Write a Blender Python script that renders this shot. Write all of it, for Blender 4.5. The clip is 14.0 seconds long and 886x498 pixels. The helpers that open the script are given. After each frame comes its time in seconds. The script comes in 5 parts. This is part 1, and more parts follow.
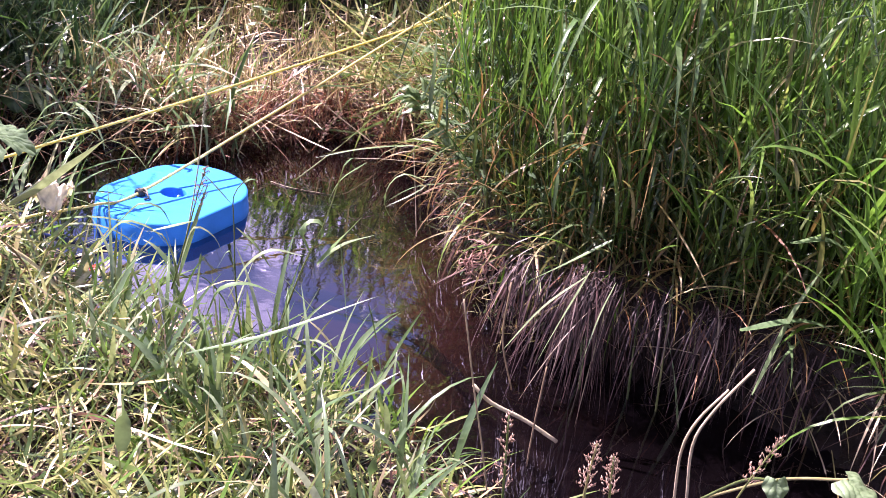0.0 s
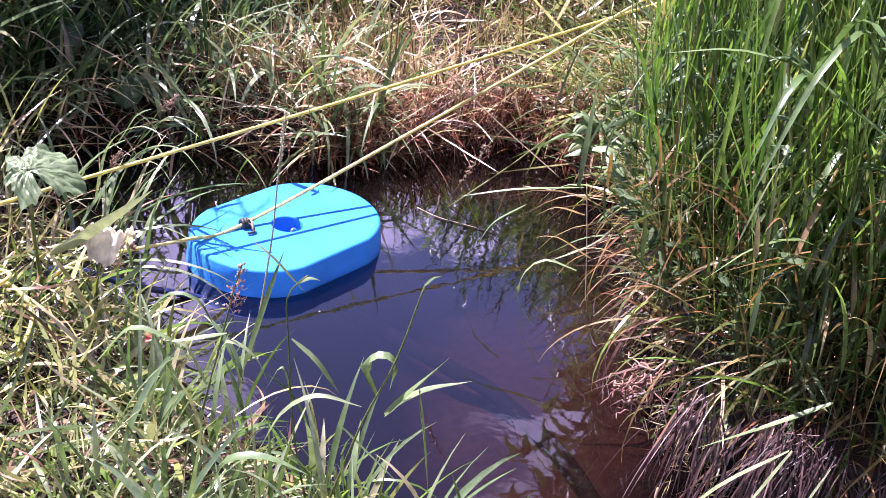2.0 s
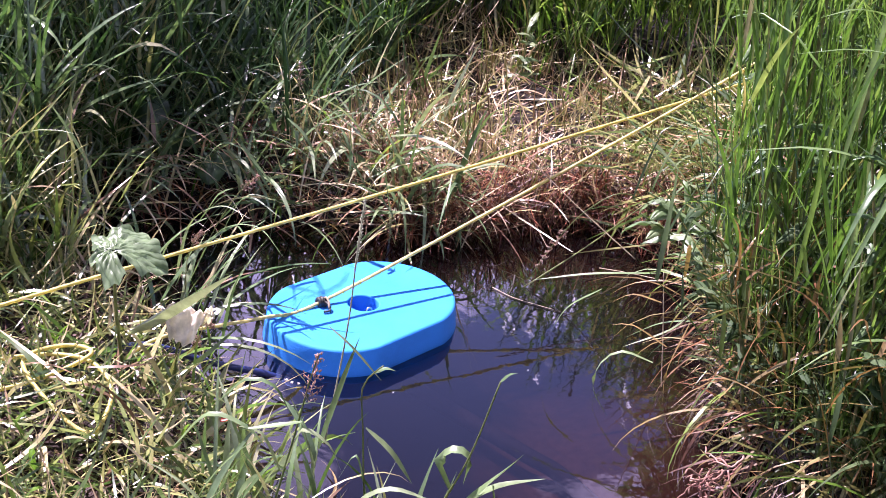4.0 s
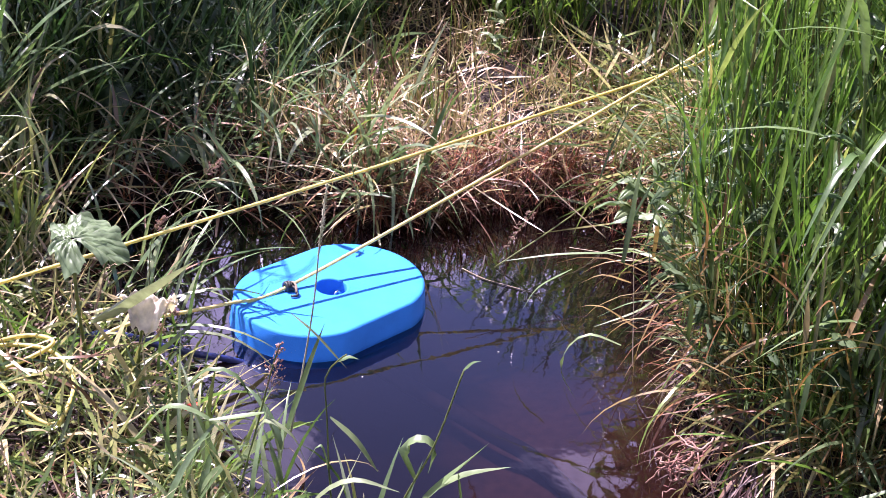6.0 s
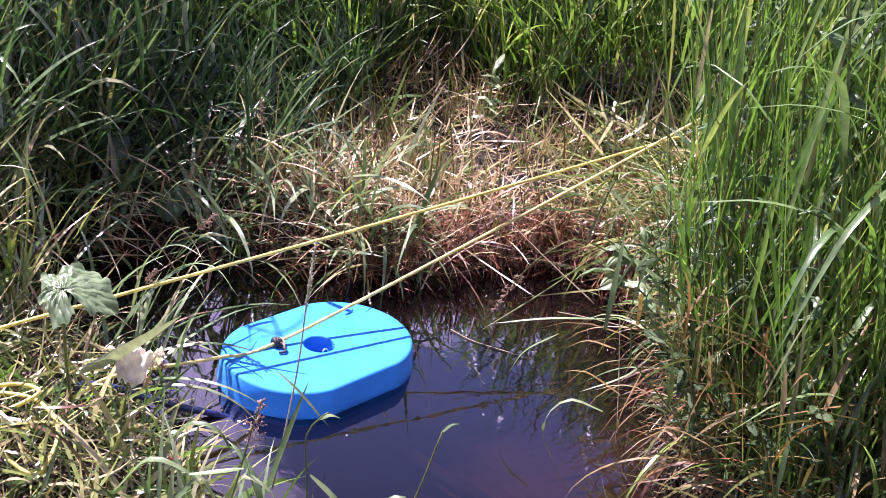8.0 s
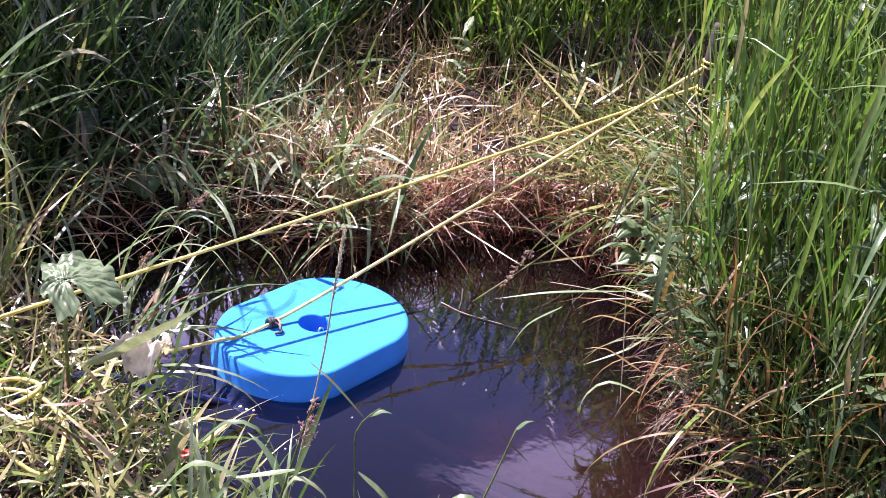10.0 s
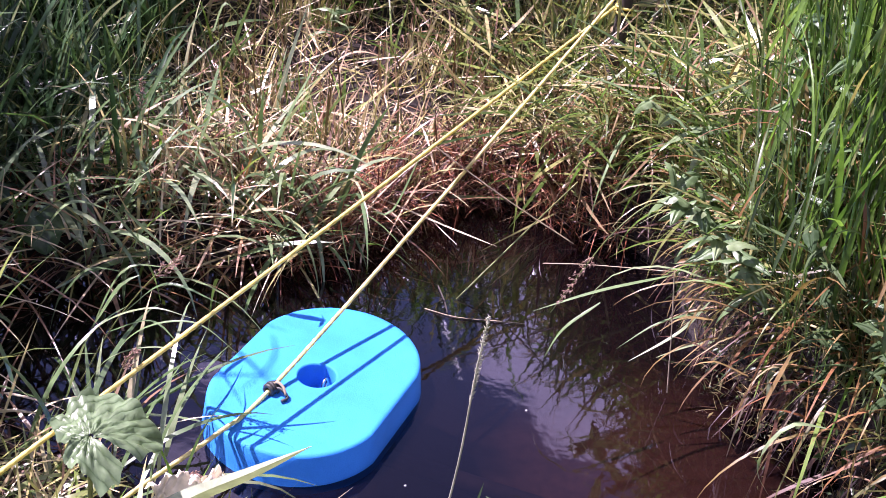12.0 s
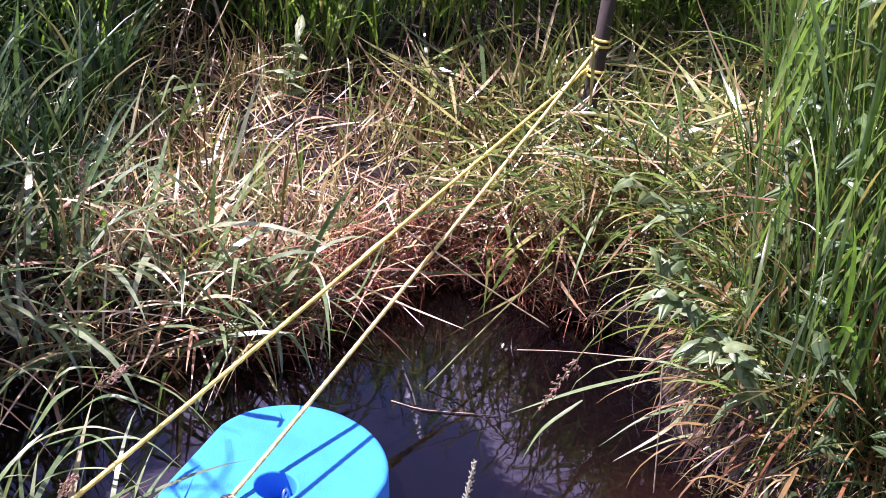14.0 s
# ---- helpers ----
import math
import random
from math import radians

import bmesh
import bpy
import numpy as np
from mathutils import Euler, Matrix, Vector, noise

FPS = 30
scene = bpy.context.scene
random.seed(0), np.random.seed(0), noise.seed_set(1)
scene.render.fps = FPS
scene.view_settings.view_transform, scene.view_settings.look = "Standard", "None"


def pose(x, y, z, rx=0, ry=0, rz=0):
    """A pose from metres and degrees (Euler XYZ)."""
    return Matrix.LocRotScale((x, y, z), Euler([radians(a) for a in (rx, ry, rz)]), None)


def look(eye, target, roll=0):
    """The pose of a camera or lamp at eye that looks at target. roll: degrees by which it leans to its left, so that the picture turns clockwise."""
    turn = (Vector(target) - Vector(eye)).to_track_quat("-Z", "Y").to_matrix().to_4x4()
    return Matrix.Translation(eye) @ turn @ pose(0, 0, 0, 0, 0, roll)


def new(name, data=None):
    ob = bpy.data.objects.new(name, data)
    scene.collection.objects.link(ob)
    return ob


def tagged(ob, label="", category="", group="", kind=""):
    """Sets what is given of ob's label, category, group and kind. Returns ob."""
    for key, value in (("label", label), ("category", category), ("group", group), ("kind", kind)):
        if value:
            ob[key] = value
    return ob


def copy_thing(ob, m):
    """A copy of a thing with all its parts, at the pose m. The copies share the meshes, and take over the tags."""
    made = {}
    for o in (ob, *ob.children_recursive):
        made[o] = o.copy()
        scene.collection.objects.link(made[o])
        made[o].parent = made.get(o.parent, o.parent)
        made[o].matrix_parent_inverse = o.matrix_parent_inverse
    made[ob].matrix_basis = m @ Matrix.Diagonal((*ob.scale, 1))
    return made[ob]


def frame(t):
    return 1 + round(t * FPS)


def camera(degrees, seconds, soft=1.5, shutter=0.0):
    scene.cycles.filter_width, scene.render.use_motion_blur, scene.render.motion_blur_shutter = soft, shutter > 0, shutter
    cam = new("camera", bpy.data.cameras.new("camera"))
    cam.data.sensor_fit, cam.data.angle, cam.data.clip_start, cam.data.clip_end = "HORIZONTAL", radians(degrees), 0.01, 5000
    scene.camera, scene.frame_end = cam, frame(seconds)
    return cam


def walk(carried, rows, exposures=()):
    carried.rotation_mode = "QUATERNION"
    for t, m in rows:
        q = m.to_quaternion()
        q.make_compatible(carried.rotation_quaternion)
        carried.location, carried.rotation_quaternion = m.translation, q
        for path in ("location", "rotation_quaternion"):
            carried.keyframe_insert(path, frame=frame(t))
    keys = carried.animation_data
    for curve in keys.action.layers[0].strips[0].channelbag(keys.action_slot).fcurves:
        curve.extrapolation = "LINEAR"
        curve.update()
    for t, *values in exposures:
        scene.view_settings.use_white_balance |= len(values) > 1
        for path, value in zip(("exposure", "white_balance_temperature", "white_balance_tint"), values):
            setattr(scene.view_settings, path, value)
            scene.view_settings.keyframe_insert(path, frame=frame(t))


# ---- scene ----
cam = camera(40.07, 14.0, soft=0.65)
PATH = [
    (0.0, (0.0774, -2.6037, 1.1989), (0.4618, -0.8274, 0.3640), 9.19),
    (0.5, (0.0462, -2.3581, 1.2403), (0.4421, -0.5944, 0.3844), 9.96),
    (1.0, (0.1722, -2.1165, 1.1836), (0.3677, -0.3327, 0.3005), 10.40),
    (1.5, (0.2805, -1.9834, 1.1871), (0.3726, -0.2577, 0.1803), 7.99),
    (2.0, (0.2939, -1.9512, 1.1793), (0.2912, -0.2152, 0.1863), 7.92),
    (2.5, (0.2684, -1.9400, 1.1893), (0.1516, -0.1713, 0.2630), 8.10),
    (2.7, (0.2656, -1.9397, 1.1917), (0.1426, -0.1667, 0.2744), 8.11),
    (4.8, (0.2936, -1.9361, 1.2166), (0.1514, -0.1640, 0.3003), 6.35),
    (5.0, (0.2830, -1.9347, 1.2148), (0.1363, -0.1570, 0.3103), 7.08),
    (5.5, (0.2878, -1.9166, 1.2152), (0.1499, -0.1404, 0.3063), 6.46),
    (6.0, (0.2991, -1.9087, 1.2107), (0.2041, -0.1504, 0.2623), 6.71),
    (6.5, (0.2947, -1.9181, 1.2171), (0.1836, -0.1409, 0.3064), 7.70),
    (7.0, (0.3204, -1.9153, 1.2239), (0.2440, -0.1245, 0.3366), 5.88),
    (7.5, (0.3190, -1.9286, 1.2296), (0.2429, -0.1210, 0.3770), 6.03),
    (8.0, (0.3140, -1.9216, 1.2243), (0.2080, -0.1200, 0.3623), 8.28),
    (8.5, (0.3068, -1.9316, 1.2241), (0.2334, -0.1315, 0.3557), 9.17),
    (9.0, (0.3012, -1.9296, 1.2191), (0.2084, -0.1507, 0.3098), 8.76),
    (9.2, (0.2997, -1.9321, 1.2201), (0.1884, -0.1503, 0.3185), 8.52),
    (11.3, (-0.2730, -1.6282, 1.2098), (0.1866, 0.0480, 0.2204), 9.86),
    (11.5, (-0.2971, -1.5864, 1.2097), (0.1346, 0.0822, 0.1950), 7.91),
    (12.0, (-0.2971, -1.4277, 1.1907), (0.2375, 0.1997, 0.1582), 7.27),
    (12.5, (-0.2761, -1.3012, 1.1898), (0.3053, 0.3015, 0.1442), 7.15),
    (13.0, (-0.2979, -1.2864, 1.1886), (0.3161, 0.3202, 0.1679), 9.42),
    (13.5, (-0.3020, -1.2783, 1.1866), (0.3169, 0.3205, 0.1567), 9.55),
    (14.0, (-0.2765, -1.2592, 1.1940), (0.3337, 0.3727, 0.2120), 7.92),
]
walk(cam, [(t, look(eye, target, roll)) for t, eye, target, roll in PATH], [(0.0, 1.92, 6250, 48), (0.7, 1.97, 6250, 48), (1.7, 1.93, 6050, 48), (2.6, 1.76, 6050, 48), (5.0, 1.68, 6100, 48), (9.0, 1.67, 6100, 48), (11.4, 1.57, 6050, 51), (13.6, 1.57, 6050, 51), (14.0, 1.57, 6100, 51)])

# ---- world, sun ----
world = bpy.data.worlds.new("sky")
scene.world = world
world.use_nodes = True
SUN_WAY = Vector((-0.64, 0.405, 1.16)).normalized()
sky = world.node_tree.nodes.new("ShaderNodeTexSky")
sky.sky_type, sky.sun_disc = "NISHITA", False
sky.sun_elevation, sky.sun_rotation = math.asin(SUN_WAY.z), math.atan2(SUN_WAY.x, SUN_WAY.y)
back = world.node_tree.nodes["Background"]
back.inputs["Strength"].default_value = 0.05
# fair-weather clouds scattered over the whole sky
way, drift, puffs = (world.node_tree.nodes.new("ShaderNode" + k) for k in ("TexCoord", "Mapping", "TexNoise"))
drift.inputs["Location"].default_value, drift.inputs["Scale"].default_value = (4.79, -2.21, 1.07), (1.0, 1.0, 1.6)
puffs.inputs["Scale"].default_value, puffs.inputs["Detail"].default_value, puffs.inputs["Roughness"].default_value = 4.5, 3.0, 0.5
cover, veil = world.node_tree.nodes.new("ShaderNodeMapRange"), world.node_tree.nodes.new("ShaderNodeMix")
for k, v in zip(("From Min", "From Max", "To Min", "To Max"), (0.515, 0.565, 0.0, 0.9)):
    cover.inputs[k].default_value = v
cover.interpolation_type = "SMOOTHSTEP"
veil.data_type = "RGBA"
veil.inputs[7].default_value = (13.0, 12.8, 14.2, 1)
for a, b in ((way.outputs["Generated"], drift.inputs["Vector"]), (drift.outputs["Vector"], puffs.inputs["Vector"]), (puffs.outputs["Fac"], cover.inputs["Value"]),
             (cover.outputs["Result"], veil.inputs[0]), (sky.outputs["Color"], veil.inputs[6]), (veil.outputs[2], back.inputs["Color"])):
    world.node_tree.links.new(a, b)
sun_data = bpy.data.lights.new("sun", "SUN")
sun_data.energy, sun_data.angle, sun_data.color = 5.0, radians(0.53), (1.0, 0.96, 0.91)
sun = new("sun", sun_data)
sun.matrix_world = look(SUN_WAY * 20, (0, 0, 0))


# ---- materials ----
def material(name):
    m = bpy.data.materials.new(name)
    m.use_nodes = True
    return m, m.node_tree, m.node_tree.nodes["Principled BSDF"]


def ramp(tree, stops, source):
    r = tree.nodes.new("ShaderNodeValToRGB")
    e = r.color_ramp.elements
    while len(e) < len(stops):
        e.new(0.5)
    for el, (p, c) in zip(e, stops):
        el.position, el.color = p, (*c, 1)
    tree.links.new(source, r.inputs["Fac"])
    return r.outputs["Color"]


def noise_tex(tree, scale, detail=4.0, rough=0.6, stretch=None):
    n = tree.nodes.new("ShaderNodeTexNoise")
    n.inputs["Scale"].default_value, n.inputs["Detail"].default_value = scale, detail
    n.inputs["Roughness"].default_value = rough
    c = tree.nodes.new("ShaderNodeTexCoord")
    if stretch:
        mp = tree.nodes.new("ShaderNodeMapping")
        mp.inputs["Scale"].default_value = stretch
        tree.links.new(c.outputs["Object"], mp.inputs["Vector"])
        tree.links.new(mp.outputs["Vector"], n.inputs["Vector"])
    else:
        tree.links.new(c.outputs["Object"], n.inputs["Vector"])
    return n


def bump(tree, bsdf, source, strength, distance):
    b = tree.nodes.new("ShaderNodeBump")
    b.inputs["Strength"].default_value, b.inputs["Distance"].default_value = strength, distance
    tree.links.new(source, b.inputs["Height"])
    tree.links.new(b.outputs["Normal"], bsdf.inputs["Normal"])


def mixed(tree, a, b, fac, mode="MIX"):
    m = tree.nodes.new("ShaderNodeMix")
    m.data_type, m.blend_type = "RGBA", mode
    for sock, val in ((m.inputs[0], fac), (m.inputs[6], a), (m.inputs[7], b)):
        if isinstance(val, (int, float)):
            sock.default_value = val
        elif isinstance(val, tuple):
            sock.default_value = (*val, 1)
        else:
            tree.links.new(val, sock)
    return m.outputs[2]


def plant(name, stops, thin=0.35, rough=0.42, spec=0.5, single=False):
    """Leaf and straw: a colour for each blade, paler and darker streaks, light shining through."""
    m, tree, p = material(name)
    if single:
        pick = tree.nodes.new("ShaderNodeObjectInfo").outputs["Random"]
    else:
        pick = tree.nodes.new("ShaderNodeNewGeometry").outputs["Random Per Island"]
    col = ramp(tree, stops, pick)
    n = noise_tex(tree, 45.0, 3.0)
    streak = ramp(tree, [(0.3, (0.62, 0.62, 0.55)), (0.7, (1.2, 1.18, 1.1))], n.outputs["Fac"])
    col = mixed(tree, col, streak, 1.0, "MULTIPLY")
    tree.links.new(col, p.inputs["Base Color"])
    p.inputs["Roughness"].default_value = rough
    p.inputs["Specular IOR Level"].default_value = spec
    bump(tree, p, n.outputs["Fac"], 0.25, 0.002)
    t = tree.nodes.new("ShaderNodeBsdfTranslucent")
    tree.links.new(mixed(tree, col, (0.9, 1.0, 0.48), 0.8, "MULTIPLY"), t.inputs["Color"])
    mx = tree.nodes.new("ShaderNodeMixShader")
    mx.inputs[0].default_value = thin
    tree.links.new(p.outputs[0], mx.inputs[1])
    tree.links.new(t.outputs[0], mx.inputs[2])
    tree.links.new(mx.outputs[0], tree.nodes["Material Output"].inputs["Surface"])
    return m


GREEN = plant("green_blade", [(0.0, (0.065, 0.15, 0.025)), (0.35, (0.12, 0.255, 0.036)), (0.65, (0.18, 0.33, 0.058)), (0.88, (0.25, 0.36, 0.10)), (1.0, (0.38, 0.34, 0.16))], 0.5, 0.34)
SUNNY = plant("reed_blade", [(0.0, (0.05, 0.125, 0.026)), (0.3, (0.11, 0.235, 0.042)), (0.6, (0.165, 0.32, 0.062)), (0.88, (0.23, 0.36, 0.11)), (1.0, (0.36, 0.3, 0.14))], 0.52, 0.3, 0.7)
DEEP = plant("deep_green_blade", [(0.0, (0.035, 0.09, 0.03)), (0.5, (0.08, 0.165, 0.055)), (0.85, (0.15, 0.24, 0.1)), (1.0, (0.34, 0.29, 0.14))], 0.42, 0.24, 1.0)
MOWN = plant("mown_blade", [(0.0, (0.03, 0.07, 0.012)), (0.25, (0.085, 0.145, 0.032)), (0.5, (0.19, 0.245, 0.06)), (0.72, (0.33, 0.33, 0.125)), (0.88, (0.5, 0.43, 0.26)), (1.0, (0.16, 0.08, 0.045))], 0.22, 0.28, 0.9)
STRAW = plant("straw", [(0.0, (0.1, 0.045, 0.025)), (0.25, (0.36, 0.21, 0.13)), (0.5, (0.78, 0.66, 0.49)), (0.72, (0.5, 0.42, 0.18)), (1.0, (0.12, 0.15, 0.04))], 0.12, 0.34, 0.7)
STRAW2 = plant("olive_shoot", [(0.0, (0.09, 0.035, 0.025)), (0.35, (0.09, 0.085, 0.03)), (0.75, (0.2, 0.19, 0.07)), (1.0, (0.42, 0.34, 0.2))], 0.2, 0.5)
RUST = plant("rust_root", [(0.0, (0.035, 0.009, 0.008)), (0.45, (0.12, 0.03, 0.02)), (0.8, (0.33, 0.11, 0.055)), (1.0, (0.52, 0.38, 0.22))], 0.15, 0.5, 0.4)
# Pinkish dead grass, darkened to stand in for the shade of the undercut.
SHADEROOT = plant("shaded_hanging_root", [(0.0, (0.016, 0.007, 0.007)), (0.5, (0.052, 0.026, 0.026)), (0.82, (0.12, 0.068, 0.068)), (0.95, (0.3, 0.22, 0.21)), (1.0, (0.2, 0.18, 0.085))], 0.12, 0.5, 0.4)
PINKROOT = plant("pink_root", [(0.0, (0.2, 0.08, 0.065)), (1.0, (0.42, 0.26, 0.21))], 0.15, 0.55, 0.4)
LITTER = plant("leaf_litter", [(0.0, (0.04, 0.014, 0.01)), (0.55, (0.085, 0.035, 0.02)), (0.88, (0.16, 0.085, 0.04)), (1.0, (0.42, 0.30, 0.16))], 0.2, 0.55)
DEAD = plant("dead_leaf", [(0.0, (0.2, 0.07, 0.03)), (0.4, (0.32, 0.18, 0.08)), (0.75, (0.22, 0.19, 0.07)), (1.0, (0.48, 0.4, 0.22))], 0.3, 0.5)
# Rank grass again, darker than deep_green_blade to paint in the shade behind the pool.
SHADEGRASS = plant("shaded_rank_blade", [(0.0, (0.015, 0.042, 0.018)), (0.5, (0.04, 0.1, 0.04)), (0.85, (0.1, 0.175, 0.08)), (1.0, (0.22, 0.21, 0.12))], 0.38, 0.34, 0.6)
PALE = plant("pale_green_blade", [(0.0, (0.08, 0.15, 0.06)), (0.5, (0.15, 0.24, 0.11)), (0.85, (0.25, 0.32, 0.19)), (1.0, (0.42, 0.38, 0.24))], 0.3, 0.24, 1.0)
YELLOW = plant("yellow_blade", [(0.0, (0.12, 0.19, 0.05)), (0.4, (0.26, 0.29, 0.1)), (0.75, (0.45, 0.4, 0.2)), (1.0, (0.34, 0.2, 0.12))], 0.3, 0.4, 0.5, True)
HERB = plant("herb_leaf", [(0.0, (0.10, 0.18, 0.075)), (0.5, (0.16, 0.25, 0.11)), (1.0, (0.25, 0.32, 0.18))], 0.3, 0.4, 0.6, True)
BROAD = plant("broad_leaf", [(0.0, (0.14, 0.225, 0.11)), (1.0, (0.2, 0.29, 0.155))], 0.3, 0.33, 0.7, True)
REED = plant("reed_leaf", [(0.0, (0.075, 0.155, 0.055)), (1.0, (0.16, 0.26, 0.1))], 0.35, 0.27, 0.8, True)
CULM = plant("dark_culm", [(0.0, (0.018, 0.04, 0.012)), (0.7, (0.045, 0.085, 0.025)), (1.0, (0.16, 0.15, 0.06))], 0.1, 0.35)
# Low leaves darkened: shade at the foot of the reeds put into the colour.
SHADE_LOWLEAF = plant("shaded_low_leaf", [(0.0, (0.02, 0.045, 0.012)), (0.4, (0.045, 0.09, 0.024)), (0.7, (0.085, 0.135, 0.04)), (0.85, (0.16, 0.13, 0.045)), (1.0, (0.27, 0.14, 0.065))], 0.38, 0.34, 0.6)
GOLD = plant("golden_blade", [(0.0, (0.06, 0.035, 0.015)), (0.25, (0.12, 0.13, 0.035)), (0.5, (0.22, 0.16, 0.055)), (0.75, (0.2, 0.075, 0.035)), (0.92, (0.32, 0.22, 0.1)), (1.0, (0.48, 0.4, 0.23))], 0.3, 0.42)
SEED = plant("seed", [(0.0, (0.28, 0.15, 0.125)), (0.5, (0.42, 0.27, 0.225)), (1.0, (0.56, 0.44, 0.36))], 0.25, 0.55, 0.3)
STALK = plant("stalk", [(0.0, (0.08, 0.13, 0.035)), (0.6, (0.15, 0.19, 0.06)), (1.0, (0.32, 0.28, 0.13))], 0.2, 0.4, 0.5, True)
SPIKE = plant("pale_spike", [(0.0, (0.36, 0.38, 0.28)), (1.0, (0.52, 0.52, 0.42))], 0.2, 0.5, 0.4)
TWIG = plant("twig", [(0.0, (0.2, 0.13, 0.08)), (1.0, (0.5, 0.42, 0.3))], 0.0, 0.7, 0.3, True)


def soil_material():
    m, tree, p = material("soil")
    a, b = noise_tex(tree, 9.0, 6.0), noise_tex(tree, 110.0, 5.0)
    col = ramp(tree, [(0.3, (0.009, 0.0055, 0.004)), (0.55, (0.02, 0.011, 0.0075)), (0.75, (0.045, 0.024, 0.015))], a.outputs["Fac"])
    col = mixed(tree, col, ramp(tree, [(0.35, (0.5, 0.5, 0.5)), (0.7, (1.3, 1.25, 1.15))], b.outputs["Fac"]), 0.9, "MULTIPLY")
    c = tree.nodes.new("ShaderNodeTexCoord")
    mp = tree.nodes.new("ShaderNodeMapping")
    mp.inputs["Scale"].default_value = (0.3, 0.3, 0.3)
    g = tree.nodes.new("ShaderNodeTexGradient")
    g.gradient_type = "SPHERICAL"
    tree.links.new(c.outputs["Object"], mp.inputs["Vector"])
    tree.links.new(mp.outputs["Vector"], g.inputs["Vector"])
    turf = mixed(tree, ramp(tree, [(0.3, (0.03, 0.06, 0.018)), (0.6, (0.07, 0.11, 0.03)), (0.8, (0.17, 0.15, 0.06))], a.outputs["Fac"]),
                 ramp(tree, [(0.35, (0.5, 0.5, 0.5)), (0.7, (1.3, 1.25, 1.15))], b.outputs["Fac"]), 0.9, "MULTIPLY")
    col = mixed(tree, turf, col, ramp(tree, [(0.05, (0, 0, 0)), (0.3, (1, 1, 1))], g.outputs["Fac"]))
    tree.links.new(col, p.inputs["Base Color"])
    p.inputs["Roughness"].default_value = 0.9
    bump(tree, p, b.outputs["Fac"], 0.8, 0.01)
    return m


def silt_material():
    """Dark mud, with paler sandy silt washed up along the outflow; its paleness also paints sunlight through the
    shallows.
    """
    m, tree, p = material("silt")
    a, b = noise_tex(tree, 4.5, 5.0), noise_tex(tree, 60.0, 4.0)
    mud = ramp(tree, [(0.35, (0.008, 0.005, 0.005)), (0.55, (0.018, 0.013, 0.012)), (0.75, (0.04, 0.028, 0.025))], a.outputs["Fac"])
    sunlit_sand = ramp(tree, [(0.3, (0.16, 0.09, 0.055)), (0.7, (0.25, 0.145, 0.09))], b.outputs["Fac"])
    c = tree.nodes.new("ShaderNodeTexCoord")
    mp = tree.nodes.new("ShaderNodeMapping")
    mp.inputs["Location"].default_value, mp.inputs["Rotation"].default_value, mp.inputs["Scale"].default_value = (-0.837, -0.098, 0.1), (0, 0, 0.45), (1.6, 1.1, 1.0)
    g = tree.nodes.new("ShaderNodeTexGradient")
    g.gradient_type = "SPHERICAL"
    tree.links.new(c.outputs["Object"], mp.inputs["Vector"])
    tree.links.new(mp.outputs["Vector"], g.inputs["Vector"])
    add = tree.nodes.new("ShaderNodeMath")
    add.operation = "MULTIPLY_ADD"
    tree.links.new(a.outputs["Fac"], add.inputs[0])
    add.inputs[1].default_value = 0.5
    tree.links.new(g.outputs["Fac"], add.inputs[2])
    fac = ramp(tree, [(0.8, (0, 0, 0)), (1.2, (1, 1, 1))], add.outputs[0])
    tree.links.new(mixed(tree, mud, sunlit_sand, fac), p.inputs["Base Color"])
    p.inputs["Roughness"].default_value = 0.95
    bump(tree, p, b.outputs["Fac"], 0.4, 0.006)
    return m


def water_material():
    m, tree, p = material("water")
    tree.nodes.remove(p)
    clear = tree.nodes.new("ShaderNodeBsdfTransparent")
    clear.inputs["Color"].default_value = (0.21, 0.165, 0.165, 1)
    murk = tree.nodes.new("ShaderNodeBsdfDiffuse")
    murk.inputs["Color"].default_value = (0.085, 0.058, 0.07, 1)
    gloss = tree.nodes.new("ShaderNodeBsdfGlossy")
    gloss.inputs["Roughness"].default_value = 0.03
    gloss.inputs["Color"].default_value = (0.78, 0.78, 1.0, 1)
    lw, f = tree.nodes.new("ShaderNodeLayerWeight"), tree.nodes.new("ShaderNodeMapRange")
    lw.inputs["Blend"].default_value = 0.5
    for k, v in zip(("From Min", "From Max", "To Min", "To Max"), (0.28, 1.0, 0.062, 0.85)):
        f.inputs[k].default_value = v
    f.interpolation_type = "SMOOTHSTEP"
    tree.links.new(lw.outputs["Facing"], f.inputs["Value"])
    n = noise_tex(tree, 16.0, 3.0)
    b = tree.nodes.new("ShaderNodeBump")
    b.inputs["Strength"].default_value, b.inputs["Distance"].default_value = 0.05, 0.006
    tree.links.new(n.outputs["Fac"], b.inputs["Height"])
    for k in (gloss, lw):
        tree.links.new(b.outputs["Normal"], k.inputs["Normal"])
    inner, outer = tree.nodes.new("ShaderNodeMixShader"), tree.nodes.new("ShaderNodeMixShader")
    inner.inputs[0].default_value = 0.022
    tree.links.new(clear.outputs[0], inner.inputs[1])
    tree.links.new(murk.outputs[0], inner.inputs[2])
    tree.links.new(f.outputs[0], outer.inputs[0])
    tree.links.new(inner.outputs[0], outer.inputs[1])
    tree.links.new(gloss.outputs[0], outer.inputs[2])
    tree.links.new(outer.outputs[0], tree.nodes["Material Output"].inputs["Surface"])
    return m


